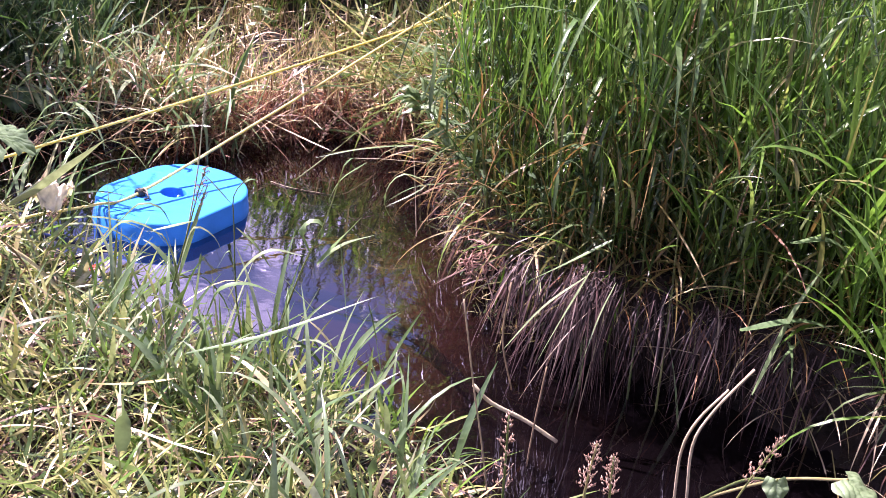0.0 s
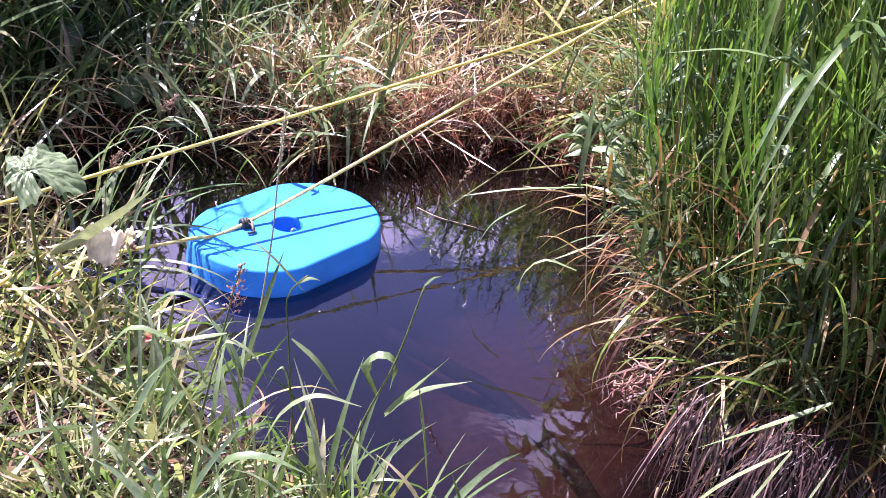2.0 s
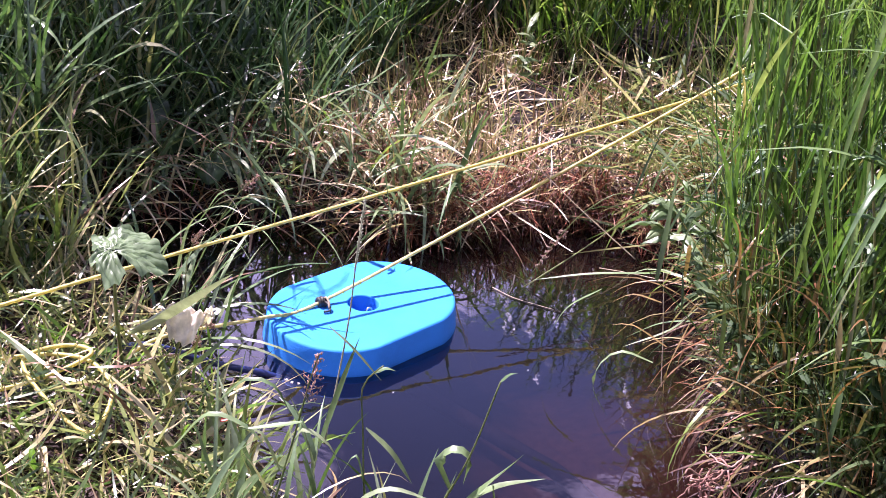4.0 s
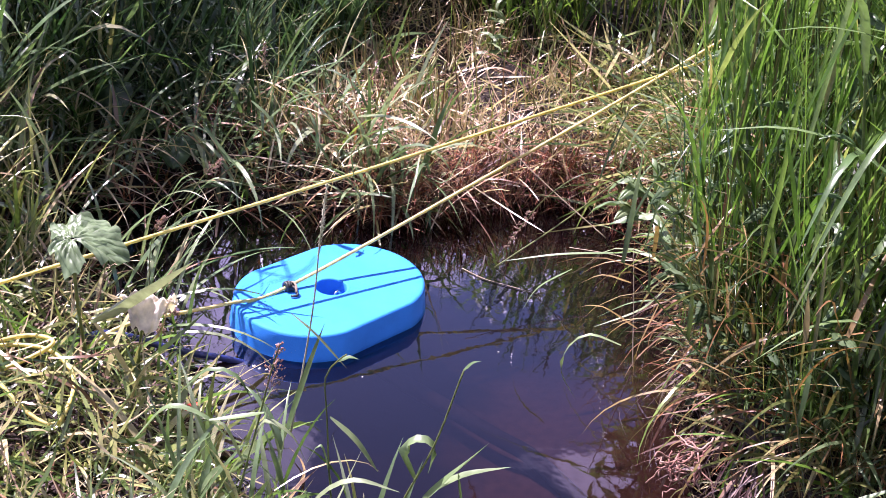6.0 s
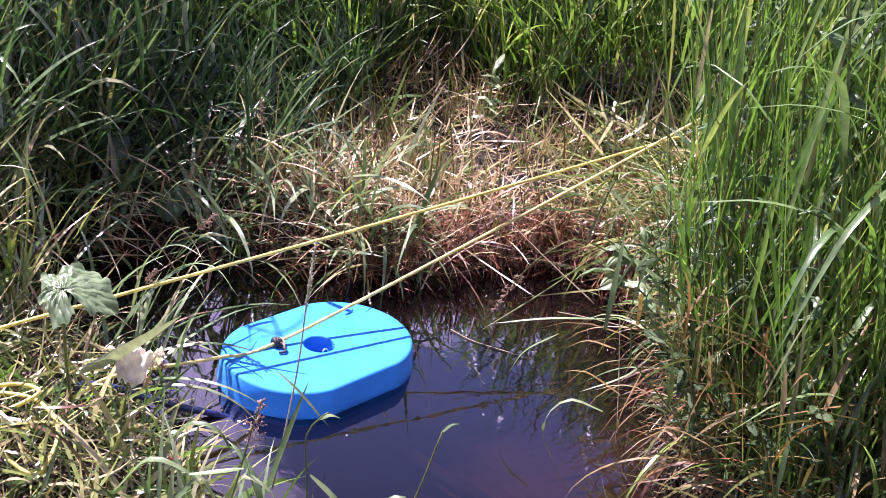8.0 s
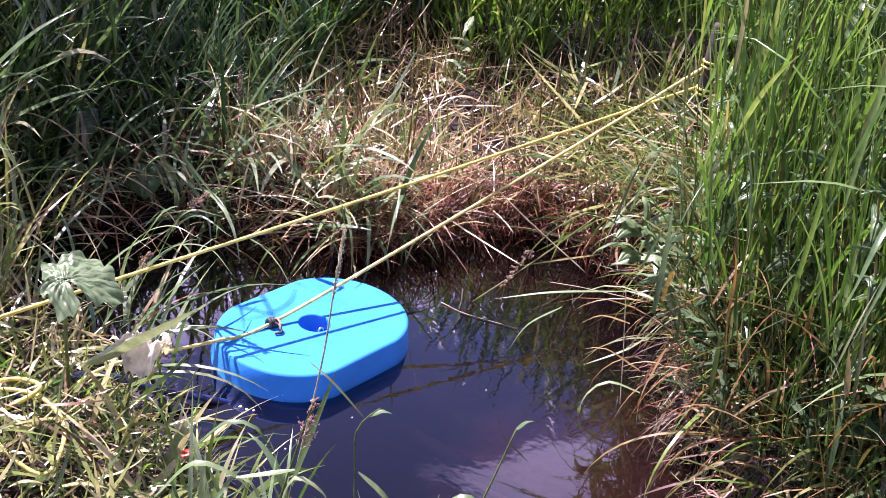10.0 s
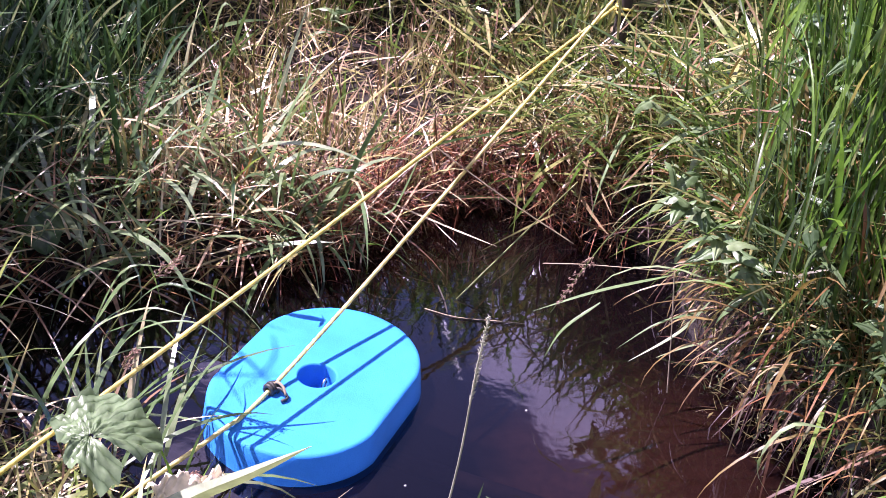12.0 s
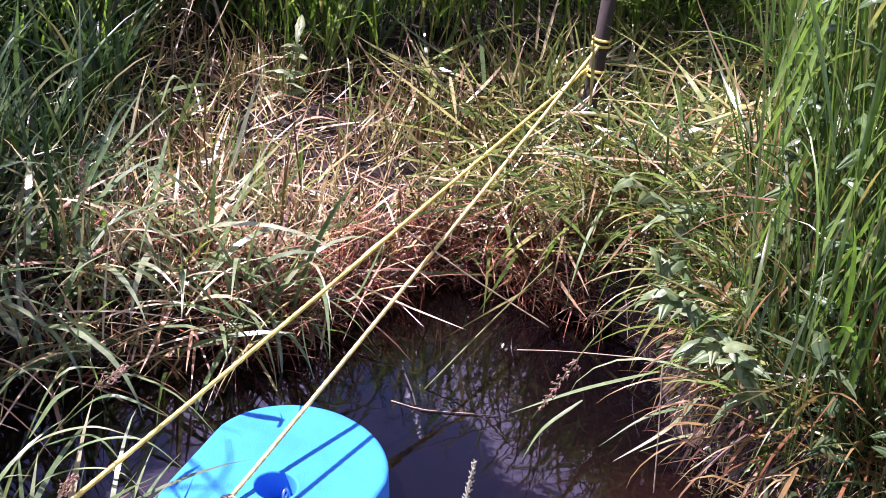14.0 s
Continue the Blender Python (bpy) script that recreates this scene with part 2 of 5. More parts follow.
def foam_material():
    m, tree, p = material("blue_foam")
    a, b = noise_tex(tree, 420.0, 2.0), noise_tex(tree, 14.0, 5.0)
    col = ramp(tree, [(0.3, (0.017, 0.235, 0.72)), (0.7, (0.022, 0.255, 0.76))], a.outputs["Fac"])
    col = mixed(tree, col, ramp(tree, [(0.35, (0.86, 0.88, 0.9)), (0.6, (1.04, 1.03, 1.02))], b.outputs["Fac"]), 1.0, "MULTIPLY")
    tree.links.new(col, p.inputs["Base Color"])
    p.inputs["Roughness"].default_value = 0.7
    p.inputs["Specular IOR Level"].default_value = 0.2
    bump(tree, p, a.outputs["Fac"], 0.35, 0.0015)
    return m


def plain(name, colour, rough, metal=0.0, scale=60.0, depth=0.3, rise=0.002):
    m, tree, p = material(name)
    n = noise_tex(tree, scale, 4.0)
    lo, hi = tuple(c * 0.7 for c in colour), tuple(min(1, c * 1.2) for c in colour)
    tree.links.new(ramp(tree, [(0.3, lo), (0.7, hi)], n.outputs["Fac"]), p.inputs["Base Color"])
    p.inputs["Roughness"].default_value, p.inputs["Metallic"].default_value = rough, metal
    bump(tree, p, n.outputs["Fac"], depth, rise)
    return m


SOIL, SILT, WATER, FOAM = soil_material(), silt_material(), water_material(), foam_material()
ROPE = plant("yellow_rope", [(0.0, (0.76, 0.65, 0.2)), (1.0, (0.81, 0.71, 0.24))], 0.3, 0.5, 0.5, True)
PALEROPE = plant("bleached_rope", [(0.0, (0.79, 0.71, 0.34)), (1.0, (0.84, 0.76, 0.4))], 0.3, 0.5, 0.4, True)
CORD = plain("dark_cord", (0.035, 0.035, 0.03), 0.5, 0, 300)
HOSE = plain("dark_blue_hose", (0.015, 0.025, 0.11), 0.3, 0, 40, 0.1)
PIPE = plain("silted_pipe", (0.05, 0.04, 0.036), 0.8, 0, 60)
STEEL = plain("bright_steel", (0.6, 0.6, 0.6), 0.25, 1.0, 90, 0.1)


def veined(m):
    """Pale ribs fanning from the midrib, in each leaf's own space."""
    tree = m.node_tree
    p = tree.nodes["Principled BSDF"]
    base = p.inputs["Base Color"].links[0].from_socket
    c, sep = tree.nodes.new("ShaderNodeTexCoord"), tree.nodes.new("ShaderNodeSeparateXYZ")
    tree.links.new(c.outputs["Object"], sep.inputs[0])

    def calc(op, a, b):
        n = tree.nodes.new("ShaderNodeMath")
        n.operation = op
        for k, v in enumerate((a, b)):
            if isinstance(v, (int, float)):
                n.inputs[k].default_value = v
            else:
                tree.links.new(v, n.inputs[k])
        return n.outputs[0]
    wide = calc("ABSOLUTE", sep.outputs["Y"], 0.0)
    run = calc("SUBTRACT", calc("MULTIPLY", sep.outputs["X"], 190.0), calc("MULTIPLY", wide, 260.0))
    ridge = calc("POWER", calc("ABSOLUTE", calc("SINE", run, 0.0), 0.0), 0.6)
    shade = ramp(tree, [(0.0, (0.3, 0.38, 0.3)), (0.45, (0.85, 0.9, 0.85)), (1.0, (1.25, 1.2, 1.28))], ridge)
    tree.links.new(mixed(tree, base, shade, 0.85, "MULTIPLY"), p.inputs["Base Color"])
    bump(tree, p, ridge, 0.35, 0.003)


veined(BROAD)
WOOD = plain("weathered_wood", (0.04, 0.033, 0.027), 0.85, 0, 50, 0.6)


# ---- mesh helpers ----
def mesh_of(name, verts, faces, mat, smooth=True):
    me = bpy.data.meshes.new(name)
    me.from_pydata([tuple(v) for v in verts] if not isinstance(verts, np.ndarray) else verts.tolist(), [], faces if isinstance(faces, list) else faces.tolist())
    me.polygons.foreach_set("use_smooth", [smooth] * len(me.polygons))
    me.materials.append(mat)
    me.update()
    return me


def part(name, arrays, mat, parent=None, label="", smooth=True):
    ob = new(name, mesh_of(name, arrays[0], arrays[1], mat, smooth))
    if parent is not None:
        ob.parent = parent
    if label:
        ob["label"] = label
    return ob


def thing(name, label, category, group="", where=None):
    ob = new(name)
    ob.empty_display_size = 0.02
    if where is not None:
        ob.matrix_world = where
    return tagged(ob, label, category, group)


def join(*arrays):
    verts, faces, k = [], [], 0
    for v, f in arrays:
        verts += [tuple(p) for p in v]
        faces += [tuple(i + k for i in q) for q in f]
        k += len(v)
    return verts, faces


def tube(points, radii, sides=8, lobes=0, turns=0.0, cap=True):
    """A tube along points; with lobes, a laid rope whose strands wind round it."""
    pts = [Vector(p) for p in points]
    n = len(pts)
    if isinstance(radii, (int, float)):
        radii = [radii] * n
    verts, faces, run = [], [], 0.0
    side = None
    for i, p in enumerate(pts):
        t = (pts[min(i + 1, n - 1)] - pts[max(i - 1, 0)]).normalized()
        if side is None:
            side = t.orthogonal().normalized()
        side = (side - t * side.dot(t)).normalized()
        up = t.cross(side)
        if i:
            run += (p - pts[i - 1]).length
        for k in range(sides):
            a = 2 * math.pi * k / sides
            r = radii[i]
            if lobes:
                r *= 0.84 + 0.2 * abs(math.cos(lobes * 0.5 * a + turns * run))
            verts.append(p + (side * math.cos(a) + up * math.sin(a)) * r)
    for i in range(n - 1):
        for k in range(sides):
            a, b = i * sides + k, i * sides + (k + 1) % sides
            faces.append((a, b, b + sides, a + sides))
    if cap:
        faces.append(tuple(reversed(range(sides))))
        faces.append(tuple(range((n - 1) * sides, n * sides)))
    return verts, faces


def smooth_line(ctrl, step=0.01):
    """Points along a Catmull-Rom curve through ctrl."""
    c = [Vector(p) for p in ctrl]
    c = [c[0] * 2 - c[1]] + c + [c[-1] * 2 - c[-2]]
    out = []
    for i in range(1, len(c) - 2):
        p0, p1, p2, p3 = c[i - 1:i + 3]
        m = max(2, int((p2 - p1).length / step))
        for k in range(m):
            t = k / m
            out.append(0.5 * (2 * p1 + (p2 - p0) * t + (2 * p0 - 5 * p1 + 4 * p2 - p3) * t * t + (3 * p1 - p0 - 3 * p2 + p3) * t ** 3))
    out.append(c[-2])
    return out


def blades(base, length, width, az, tilt, curl, seg=5, ribs=2, twist=None, bow=1.4, fold=0.25):
    """Many grass blades at once: each a tapering strip that leaves base at tilt from upright and curls over."""
    n = len(base)
    length, width, az, tilt, curl = (np.broadcast_to(np.asarray(a, float), (n,)) for a in (length, width, az, tilt, curl))
    twist = np.zeros(n) if twist is None else twist
    s = np.linspace(0, 1, seg + 1)
    ang = tilt[:, None] + curl[:, None] * s[None] ** bow
    mid = (ang[:, :-1] + ang[:, 1:]) / 2
    ds = length[:, None] / seg
    out = np.concatenate([np.zeros((n, 1)), np.cumsum(np.sin(mid) * ds, 1)], 1)
    up = np.concatenate([np.zeros((n, 1)), np.cumsum(np.cos(mid) * ds, 1)], 1)
    ca, sa = np.cos(az)[:, None], np.sin(az)[:, None]
    c = np.stack([base[:, 0:1] + out * ca, base[:, 1:2] + out * sa, base[:, 2:3] + up], -1)
    w = width[:, None] * 0.5 * np.clip((1 - s ** 2.4) * (0.55 + 0.45 * np.minimum(1, s * 4)), 0.03, 1)[None]
    tw = twist[:, None] * s[None]
    sx, sy = -sa * np.cos(tw), ca * np.cos(tw)
    nx, ny, nz = np.cos(ang) * ca, np.cos(ang) * sa, -np.sin(ang)
    side = np.stack([sx + nx * np.sin(tw), sy + ny * np.sin(tw), nz * np.sin(tw) + 0 * sx], -1)
    if ribs == 2:
        v = np.stack([c - side * w[..., None], c + side * w[..., None]], 2)
    else:
        drop = np.stack([nx, ny, nz], -1) * (w * fold)[..., None]
        v = np.stack([c - side * w[..., None], c + drop, c + side * w[..., None]], 2)
    r = v.shape[2]
    v = v.reshape(-1, 3)
    k = np.arange(n)[:, None, None] * (seg + 1) * r + np.arange(seg)[None, :, None] * r + np.arange(r - 1)[None, None]
    f = np.stack([k, k + 1, k + 1 + r, k + r], -1).reshape(-1, 4)
    return v, f


def stack(*arrays):
    vs, fs, k = [], [], 0
    for v, f in arrays:
        vs.append(v)
        fs.append(f + k)
        k += len(v)
    return np.concatenate(vs), np.concatenate(fs)


rng = np.random.RandomState(7)


def U(a, b, n):
    return rng.uniform(a, b, n)


# ---- ground ----
POOL = np.array([(0.78, -2.2), (0.66, -1.4), (0.55, -1.02), (0.46, -0.86), (0.30, -0.70), (0.13, -0.58), (0.0, -0.52), (-0.08, -0.45), (-0.14, -0.33),
                 (-0.21, -0.22), (-0.27, -0.1), (-0.42, 0.02), (-0.62, 0.08), (-0.58, 0.22), (-0.42, 0.30), (-0.26, 0.33), (0.0, 0.36), (0.14, 0.42),
                 (0.32, 0.55), (0.46, 0.57), (0.58, 0.48), (0.68, 0.38), (0.71, 0.26), (0.66, 0.08), (0.64, -0.1), (0.645, -0.3), (0.68, -0.5), (0.77, -0.62),
                 (0.88, -0.69), (1.04, -0.76), (1.16, -0.9), (1.22, -1.15), (1.26, -2.2)])


def inside(poly, x, y):
    res = np.zeros(x.shape, bool)
    px, py = poly[:, 0], poly[:, 1]
    for i in range(len(poly)):
        j = i - 1
        hit = (py[i] > y) != (py[j] > y)
        res ^= hit & (x < (px[j] - px[i]) * (y - py[i]) / (py[j] - py[i] + 1e-12) + px[i])
    return res


def shore(x, y):
    """Distance to the water's edge, negative over the water."""
    d = np.full(x.shape, 1e9)
    for i in range(len(POOL)):
        ax, ay = POOL[i - 1]
        bx, by = POOL[i]
        t = np.clip(((x - ax) * (bx - ax) + (y - ay) * (by - ay)) / ((bx - ax) ** 2 + (by - ay) ** 2), 0, 1)
        d = np.minimum(d, np.hypot(x - ax - t * (bx - ax), y - ay - t * (by - ay)))
    return np.where(inside(POOL, x, y), -d, d)


def ease(a):
    a = np.clip(a, 0, 1)
    return a * a * (3 - 2 * a)


def height(x, y):
    d = shore(x, y)
    right = ease((x - 0.42) / 0.25) * ease((0.75 - y) / 0.35) * ease((y + 2.0) / 0.6)
    far = ease((y - 0.3) / 0.4) * (1 - right)
    top = 0.07 + 0.20 * right + far * (0.02 + 0.08 * ease((y - 0.6) / 0.9)) + 0.06 * ease((-x - 0.3) / 0.8)
    run = 0.22 - 0.15 * np.maximum(right, 0.7 * far)
    land = top * ease(0.1 + 0.9 * d / run) + 0.02 * np.sin(9 * x + 2 * np.sin(5 * y)) * np.sin(8 * y + x) * ease(d / 0.3)
    bed = -0.012 - 0.11 * ease(-d / 0.32)
    return np.where(d > 0, land, bed)


near_x = np.concatenate([np.arange(-1.3, 0.4, 0.03), np.arange(0.4, 1.4, 0.012), np.arange(1.4, 2.1, 0.03)])
near_y = np.concatenate([np.arange(-2.6, -1.3, 0.03), np.arange(-1.3, 0.7, 0.014), np.arange(0.7, 2.4, 0.03)])
gx = np.concatenate([-1.3 - np.geomspace(0.1, 400, 26)[::-1], near_x, 2.1 + np.geomspace(0.1, 400, 26)])
gy = np.concatenate([-2.6 - np.geomspace(0.1, 400, 26)[::-1], near_y, 2.4 + np.geomspace(0.1, 400, 26)])
mx_, my_ = np.meshgrid(gx, gy, indexing="ij")
gz = height(mx_, my_)
gd = shore(mx_, my_)
lean_x, lean_y = np.gradient(gd, gx, gy, edge_order=1)
hollow = 0.14 * ease((gz - 0.005) / 0.03) * ease((0.235 - gz) / 0.08) * ease((0.12 - my_) / 0.15) * (mx_ > 0.5)
lip = 0.10 * ease((gz - 0.02) / 0.2) * np.exp(-np.maximum(gd, 0) / 0.12) * (mx_ > 0.4) * ease((0.05 - my_) / 0.15) - hollow
px_, py_ = mx_ - lean_x * lip, my_ - lean_y * lip
ni, nj = mx_.shape
cell = (np.arange(ni - 1)[:, None] * nj + np.arange(nj - 1)[None]).reshape(-1)
ground = part("ground", (np.stack([px_, py_, gz], -1).reshape(-1, 3), np.stack([cell, cell + nj, cell + nj + 1, cell + 1], -1)), SOIL)
tagged(ground, "dark damp soil under the grass and banks", "ground", kind="structure")
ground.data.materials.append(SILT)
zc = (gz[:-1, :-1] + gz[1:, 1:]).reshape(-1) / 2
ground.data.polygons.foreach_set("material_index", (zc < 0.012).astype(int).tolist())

wx, wy = np.meshgrid(np.linspace(-1.1, 1.6, 55), np.linspace(-2.5, 1.0, 71), indexing="ij")
cell = (np.arange(54)[:, None] * 71 + np.arange(70)[None]).reshape(-1)
water = part("water", (np.stack([wx, wy, 0 * wx + 0.02], -1).reshape(-1, 3), np.stack([cell, cell + 71, cell + 72, cell + 1], -1)), WATER)
tagged(water, "still brown pool water reflecting the sky", "water", kind="structure")


def on_land(n, x0, x1, y0, y1, keep=None, low=0.0):
    x, y = U(x0, x1, n), U(y0, y1, n)
    d = shore(x, y)
    ok = d > low
    if keep is not None:
        ok &= keep(x, y)
    x, y = x[ok], y[ok]
    return np.stack([x, y, height(x, y)], -1)


def stuff(name, arrays, mat, label, category):
    return tagged(part(name, arrays, mat), label, category, kind="stuff")


TALL = np.array([(0.77, 0.16), (0.59, -0.08), (0.545, -0.42), (0.68, -0.66), (0.98, -0.78), (1.3, -1.0), (2.6, -1.2), (2.6, 2.4), (1.9, 2.4), (1.3, 1.0), (0.95, 0.42)])


# ---- grass carpets ----
def carpet(n, box, keep, l0, l1, w0, w1, lift, t0, t1, c0, c1, seg=4, low=0.01):
    b = on_land(n, *box, keep, low)
    m = len(b)
    if low < 0:
        b[:, 2] = np.maximum(b[:, 2], 0.25)
    b[:, 2] += U(0, 1, m) ** 2 * lift - 0.004
    return blades(b, U(l0, l1, m), U(w0, w1, m), U(0, 2 * math.pi, m), U(t0, t1, m), U(c0, c1, m), seg, 2, U(-1.5, 1.5, m))


def patchy(x, y, scale, cut):
    """True where a soft blotchy field is above cut."""
    q = np.sin(scale * x + 2.1 * np.sin(0.7 * scale * y)) + np.sin(1.3 * scale * y + 1.7 * np.sin(0.9 * scale * x)) + U(-1, 1, len(x))
    return q > cut


front = lambda x, y: (y < 0.05 - 0.3 * (x + 0.3)) & (x < 0.75) & (y > -2.75) & (shore(x, y) > 0.05) & ((shore(x, y) > 0.12 + 0.12 * (y < -1.0)) | (U(0, 1, len(x)) < 0.25))
front_tufts = lambda x, y: front(x, y) & patchy(x, y, 14, 0.6)
stuff("mown_grass", stack(carpet(11000, (-1.6, 0.75, -2.7, 0.1), front, 0.05, 0.17, 0.003, 0.008, 0.06, 0.7, 1.75, -1.4, 1.8, 6),
                          carpet(1400, (-1.2, 0.75, -2.2, 0.1), front, 0.07, 0.18, 0.006, 0.011, 0.07, 0.7, 1.7, -1.4, 1.8, 7),
                          carpet(5000, (-1.2, 0.75, -2.2, 0.1), front_tufts, 0.05, 0.13, 0.003, 0.008, 0.0, 0.0, 0.9, 0.5, 2.2, 6)), MOWN,
      "yellow-green trampled grass matted on the near bank", "grass")
near_mat = lambda x, y: (y < 0.05 - 0.3 * (x + 0.3)) & (x < 0.7) & (shore(x, y) > 0.015)
stuff("leaf_mould", carpet(6500, (-1.0, 0.65, -1.7, 0.1), near_mat, 0.03, 0.11, 0.002, 0.007, 0.03, 1.1, 1.75, -0.6, 0.6, 4), LITTER,
      "brown rotting leaves and stems under the near grass", "dead grass")
stuff("short_grass", stack(carpet(9000, (-1.0, 0.65, -1.5, 0.1), front, 0.04, 0.13, 0.002, 0.0055, 0.06, 0.5, 1.7, -0.6, 1.6, 5),
                           carpet(2500, (-1.0, 0.65, -1.5, 0.1), near_mat, 0.03, 0.1, 0.002, 0.005, 0.02, 0.2, 1.6, 0.2, 1.6, 4)), MOWN,
      "short matted yellow-green grass on the near bank", "grass")
stuff("dry_mat", carpet(1300, (-1.2, 0.75, -2.2, 0.1), front, 0.05, 0.18, 0.002, 0.006, 0.12, 0.8, 1.75, -1.2, 1.6, 6), STRAW,
      "bleached straw lying in the mown grass", "dead grass")
stuff("fresh_grass", carpet(2300, (-1.1, 0.7, -1.7, 0.1), front_tufts, 0.07, 0.19, 0.005, 0.011, 0.05, 0.1, 1.3, 0.4, 1.7, 6), GREEN,
      "fresh green grass blades growing through the mown mat", "grass")
far_end = lambda x: 1.20 + 0.4 * np.exp(-((x + 0.04) / 0.16) ** 2) + 0.03 * np.sin(9 * x)
far_keep = lambda x, y: (y > 0.42 + 0.3 * np.maximum(0, 0.05 - x)) & ~inside(TALL, x, y) & (y < far_end(x) + 0.06) & (x > -0.34 + 0.3 * np.maximum(0, y - 0.6))
far_tufts = lambda x, y: far_keep(x, y) & patchy(x, y, 12, 0.3)
stuff("dry_grass", stack(carpet(2400, (-0.6, 1.25, 0.4, 1.7), far_keep, 0.06, 0.2, 0.002, 0.005, 0.10, 0.6, 1.7, -0.6, 0.8, 5),
                         carpet(650, (-0.6, 1.25, 0.4, 1.7), far_keep, 0.06, 0.18, 0.004, 0.009, 0.10, 0.5, 1.7, -1.0, 1.6, 6),
                         carpet(7500, (-0.6, 1.25, 0.4, 1.7), far_tufts, 0.05, 0.15, 0.0022, 0.0055, 0.0, 0.0, 0.42, -0.2, 0.8)), STRAW,
      "dry straw-coloured cut grass on the far bank", "grass")
chaff_keep = lambda x, y: far_keep(x, y) & (x > 0.05 - 0.5 * (y - 0.42))
stuff("chaff", stack(carpet(3800, (-0.5, 1.2, 0.42, 1.65), chaff_keep, 0.025, 0.09, 0.002, 0.0055, 0.05, 0.9, 1.75, -0.5, 0.6, 4),
                     carpet(2000, (-0.3, 0.8, 0.4, 0.75), far_keep, 0.03, 0.1, 0.002, 0.005, 0.06, 0.3, 1.6, -0.4, 0.8, 4)), STRAW,
      "short broken straw strewn over the far bank", "dead grass")
stuff("sprouting_grass", carpet(1100, (-0.6, 1.25, 0.4, 1.7), far_tufts, 0.08, 0.24, 0.003, 0.009, 0.02, 0.1, 1.2, 0.2, 1.6, 5), GREEN,
      "sparse green blades sprouting in the dry grass", "grass")
laid_keep = lambda x, y: (y > 0.25) & (y < 1.10 + 0.4 * (x > 1.05)) & ((np.abs(x - 0.76 - 0.35 * (y - 0.8)) > 0.07) | (y > 0.82) | (y < 0.55) | (U(0, 1, len(x)) < 0.15)) & ~inside(TALL, x, y) & (x > 0.5 + 0.1 * (0.9 - y))
stuff("standing_culms", carpet(260, (-0.5, 1.1, 0.5, 1.5), far_keep, 0.14, 0.34, 0.003, 0.006, 0.0, 0.0, 0.4, -0.1, 0.7, 6), STRAW2,
      "sparse olive culms left standing in the cut grass", "grass")
stuff("fallen_leaves", carpet(300, (-0.5, 0.5, 0.42, 1.2), lambda x, y: far_keep(x, y) & (x < 0.3 - 0.6 * (y - 0.42)), 0.1, 0.28, 0.006, 0.013, 0.05, 0.2, 1.5, 0.1, 1.5, 7), PALE,
      "long pale green leaves fallen across the cut grass", "grass")
stuff("laid_grass", carpet(4600, (0.4, 1.5, 0.25, 1.7), laid_keep, 0.14, 0.36, 0.004, 0.011, 0.16, 1.0, 1.7, -0.5, 0.6, 6), MOWN,
      "long yellow-green grass laid flat beside the tall stand", "grass")


# ---- bank fringes: rusty roots and hanging dead grass ----
def along(i0, i1, n, jitter):
    """Points on the water's edge between two corners of the pool, with the way out over the water."""
    seg = POOL[i0:i1 + 1]
    l = np.hypot(*(seg[1:] - seg[:-1]).T)
    c = np.concatenate([[0], np.cumsum(l)])
    s = U(0, c[-1], n)
    k = np.clip(np.searchsorted(c, s) - 1, 0, len(l) - 1)
    f = ((s - c[k]) / l[k])[:, None]
    p = seg[k] * (1 - f) + seg[k + 1] * f
    t = (seg[k + 1] - seg[k]) / l[k][:, None]
    outw = np.stack([-t[:, 1], t[:, 0]], -1)
    inn = -outw
    over = np.where(p[:, 1] < 0.0, 0.035, 0.01) if jitter < 0.07 else 0.01
    p = p + outw * (U(0, 1, n) * (jitter + over) - over)[:, None]
    return p, np.arctan2(inn[:, 1], inn[:, 0])


def fringe(i0, i1, n, jitter, z0, z1, l0, l1, w0, w1, t0, t1, c0, c1, spread=0.7, seg=5):
    p, az = along(i0, i1, n, jitter)
    z = height(p[:, 0], p[:, 1])
    b = np.column_stack([p, np.where(z1 > 0.15, 0, np.maximum(z, 0)) + U(z0, z1, n)])
    return blades(b, U(l0, l1, n), U(w0, w1, n), az + rng.normal(0, spread, n), U(t0, t1, n), U(c0, c1, n), seg, 2, U(-1, 1, n))


def singles(name, arrays, size, mat, label, category, group):
    """Blades that stand apart, each an object of its own with its origin at its foot."""
    v, f = arrays
    rows = len(v) // size
    q = f[:(len(f) // rows)]
    for k in range(rows):
        w = v[k * size:(k + 1) * size]
        foot = (w[0] + w[1]) / 2
        ob = tagged(part(name, (w - foot, q), mat), label, category, group)
        ob.matrix_world = Matrix.Translation(foot.tolist())


stuff("rusty_roots", fringe(16, 21, 3000, 0.10, -0.02, 0.09, 0.03, 0.13, 0.0015, 0.0035, 0.3, 2.2, -0.4, 1.2, 1.2, 4), RUST,
      "rust-red dead roots and stubble on the cut bank", "roots")
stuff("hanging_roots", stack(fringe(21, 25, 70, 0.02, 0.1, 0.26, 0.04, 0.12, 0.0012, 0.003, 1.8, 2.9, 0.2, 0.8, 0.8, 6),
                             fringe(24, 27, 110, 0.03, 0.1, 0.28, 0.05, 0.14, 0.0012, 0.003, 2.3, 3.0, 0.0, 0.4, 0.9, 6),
                             fringe(27, 32, 40, 0.03, 0.2, 0.30, 0.14, 0.28, 0.0012, 0.0035, 2.5, 3.0, 0.05, 0.3, 0.7, 6)), SHADEROOT,
      "pinkish dead grass hanging over the undercut bank, its shade painted in", "dead grass")
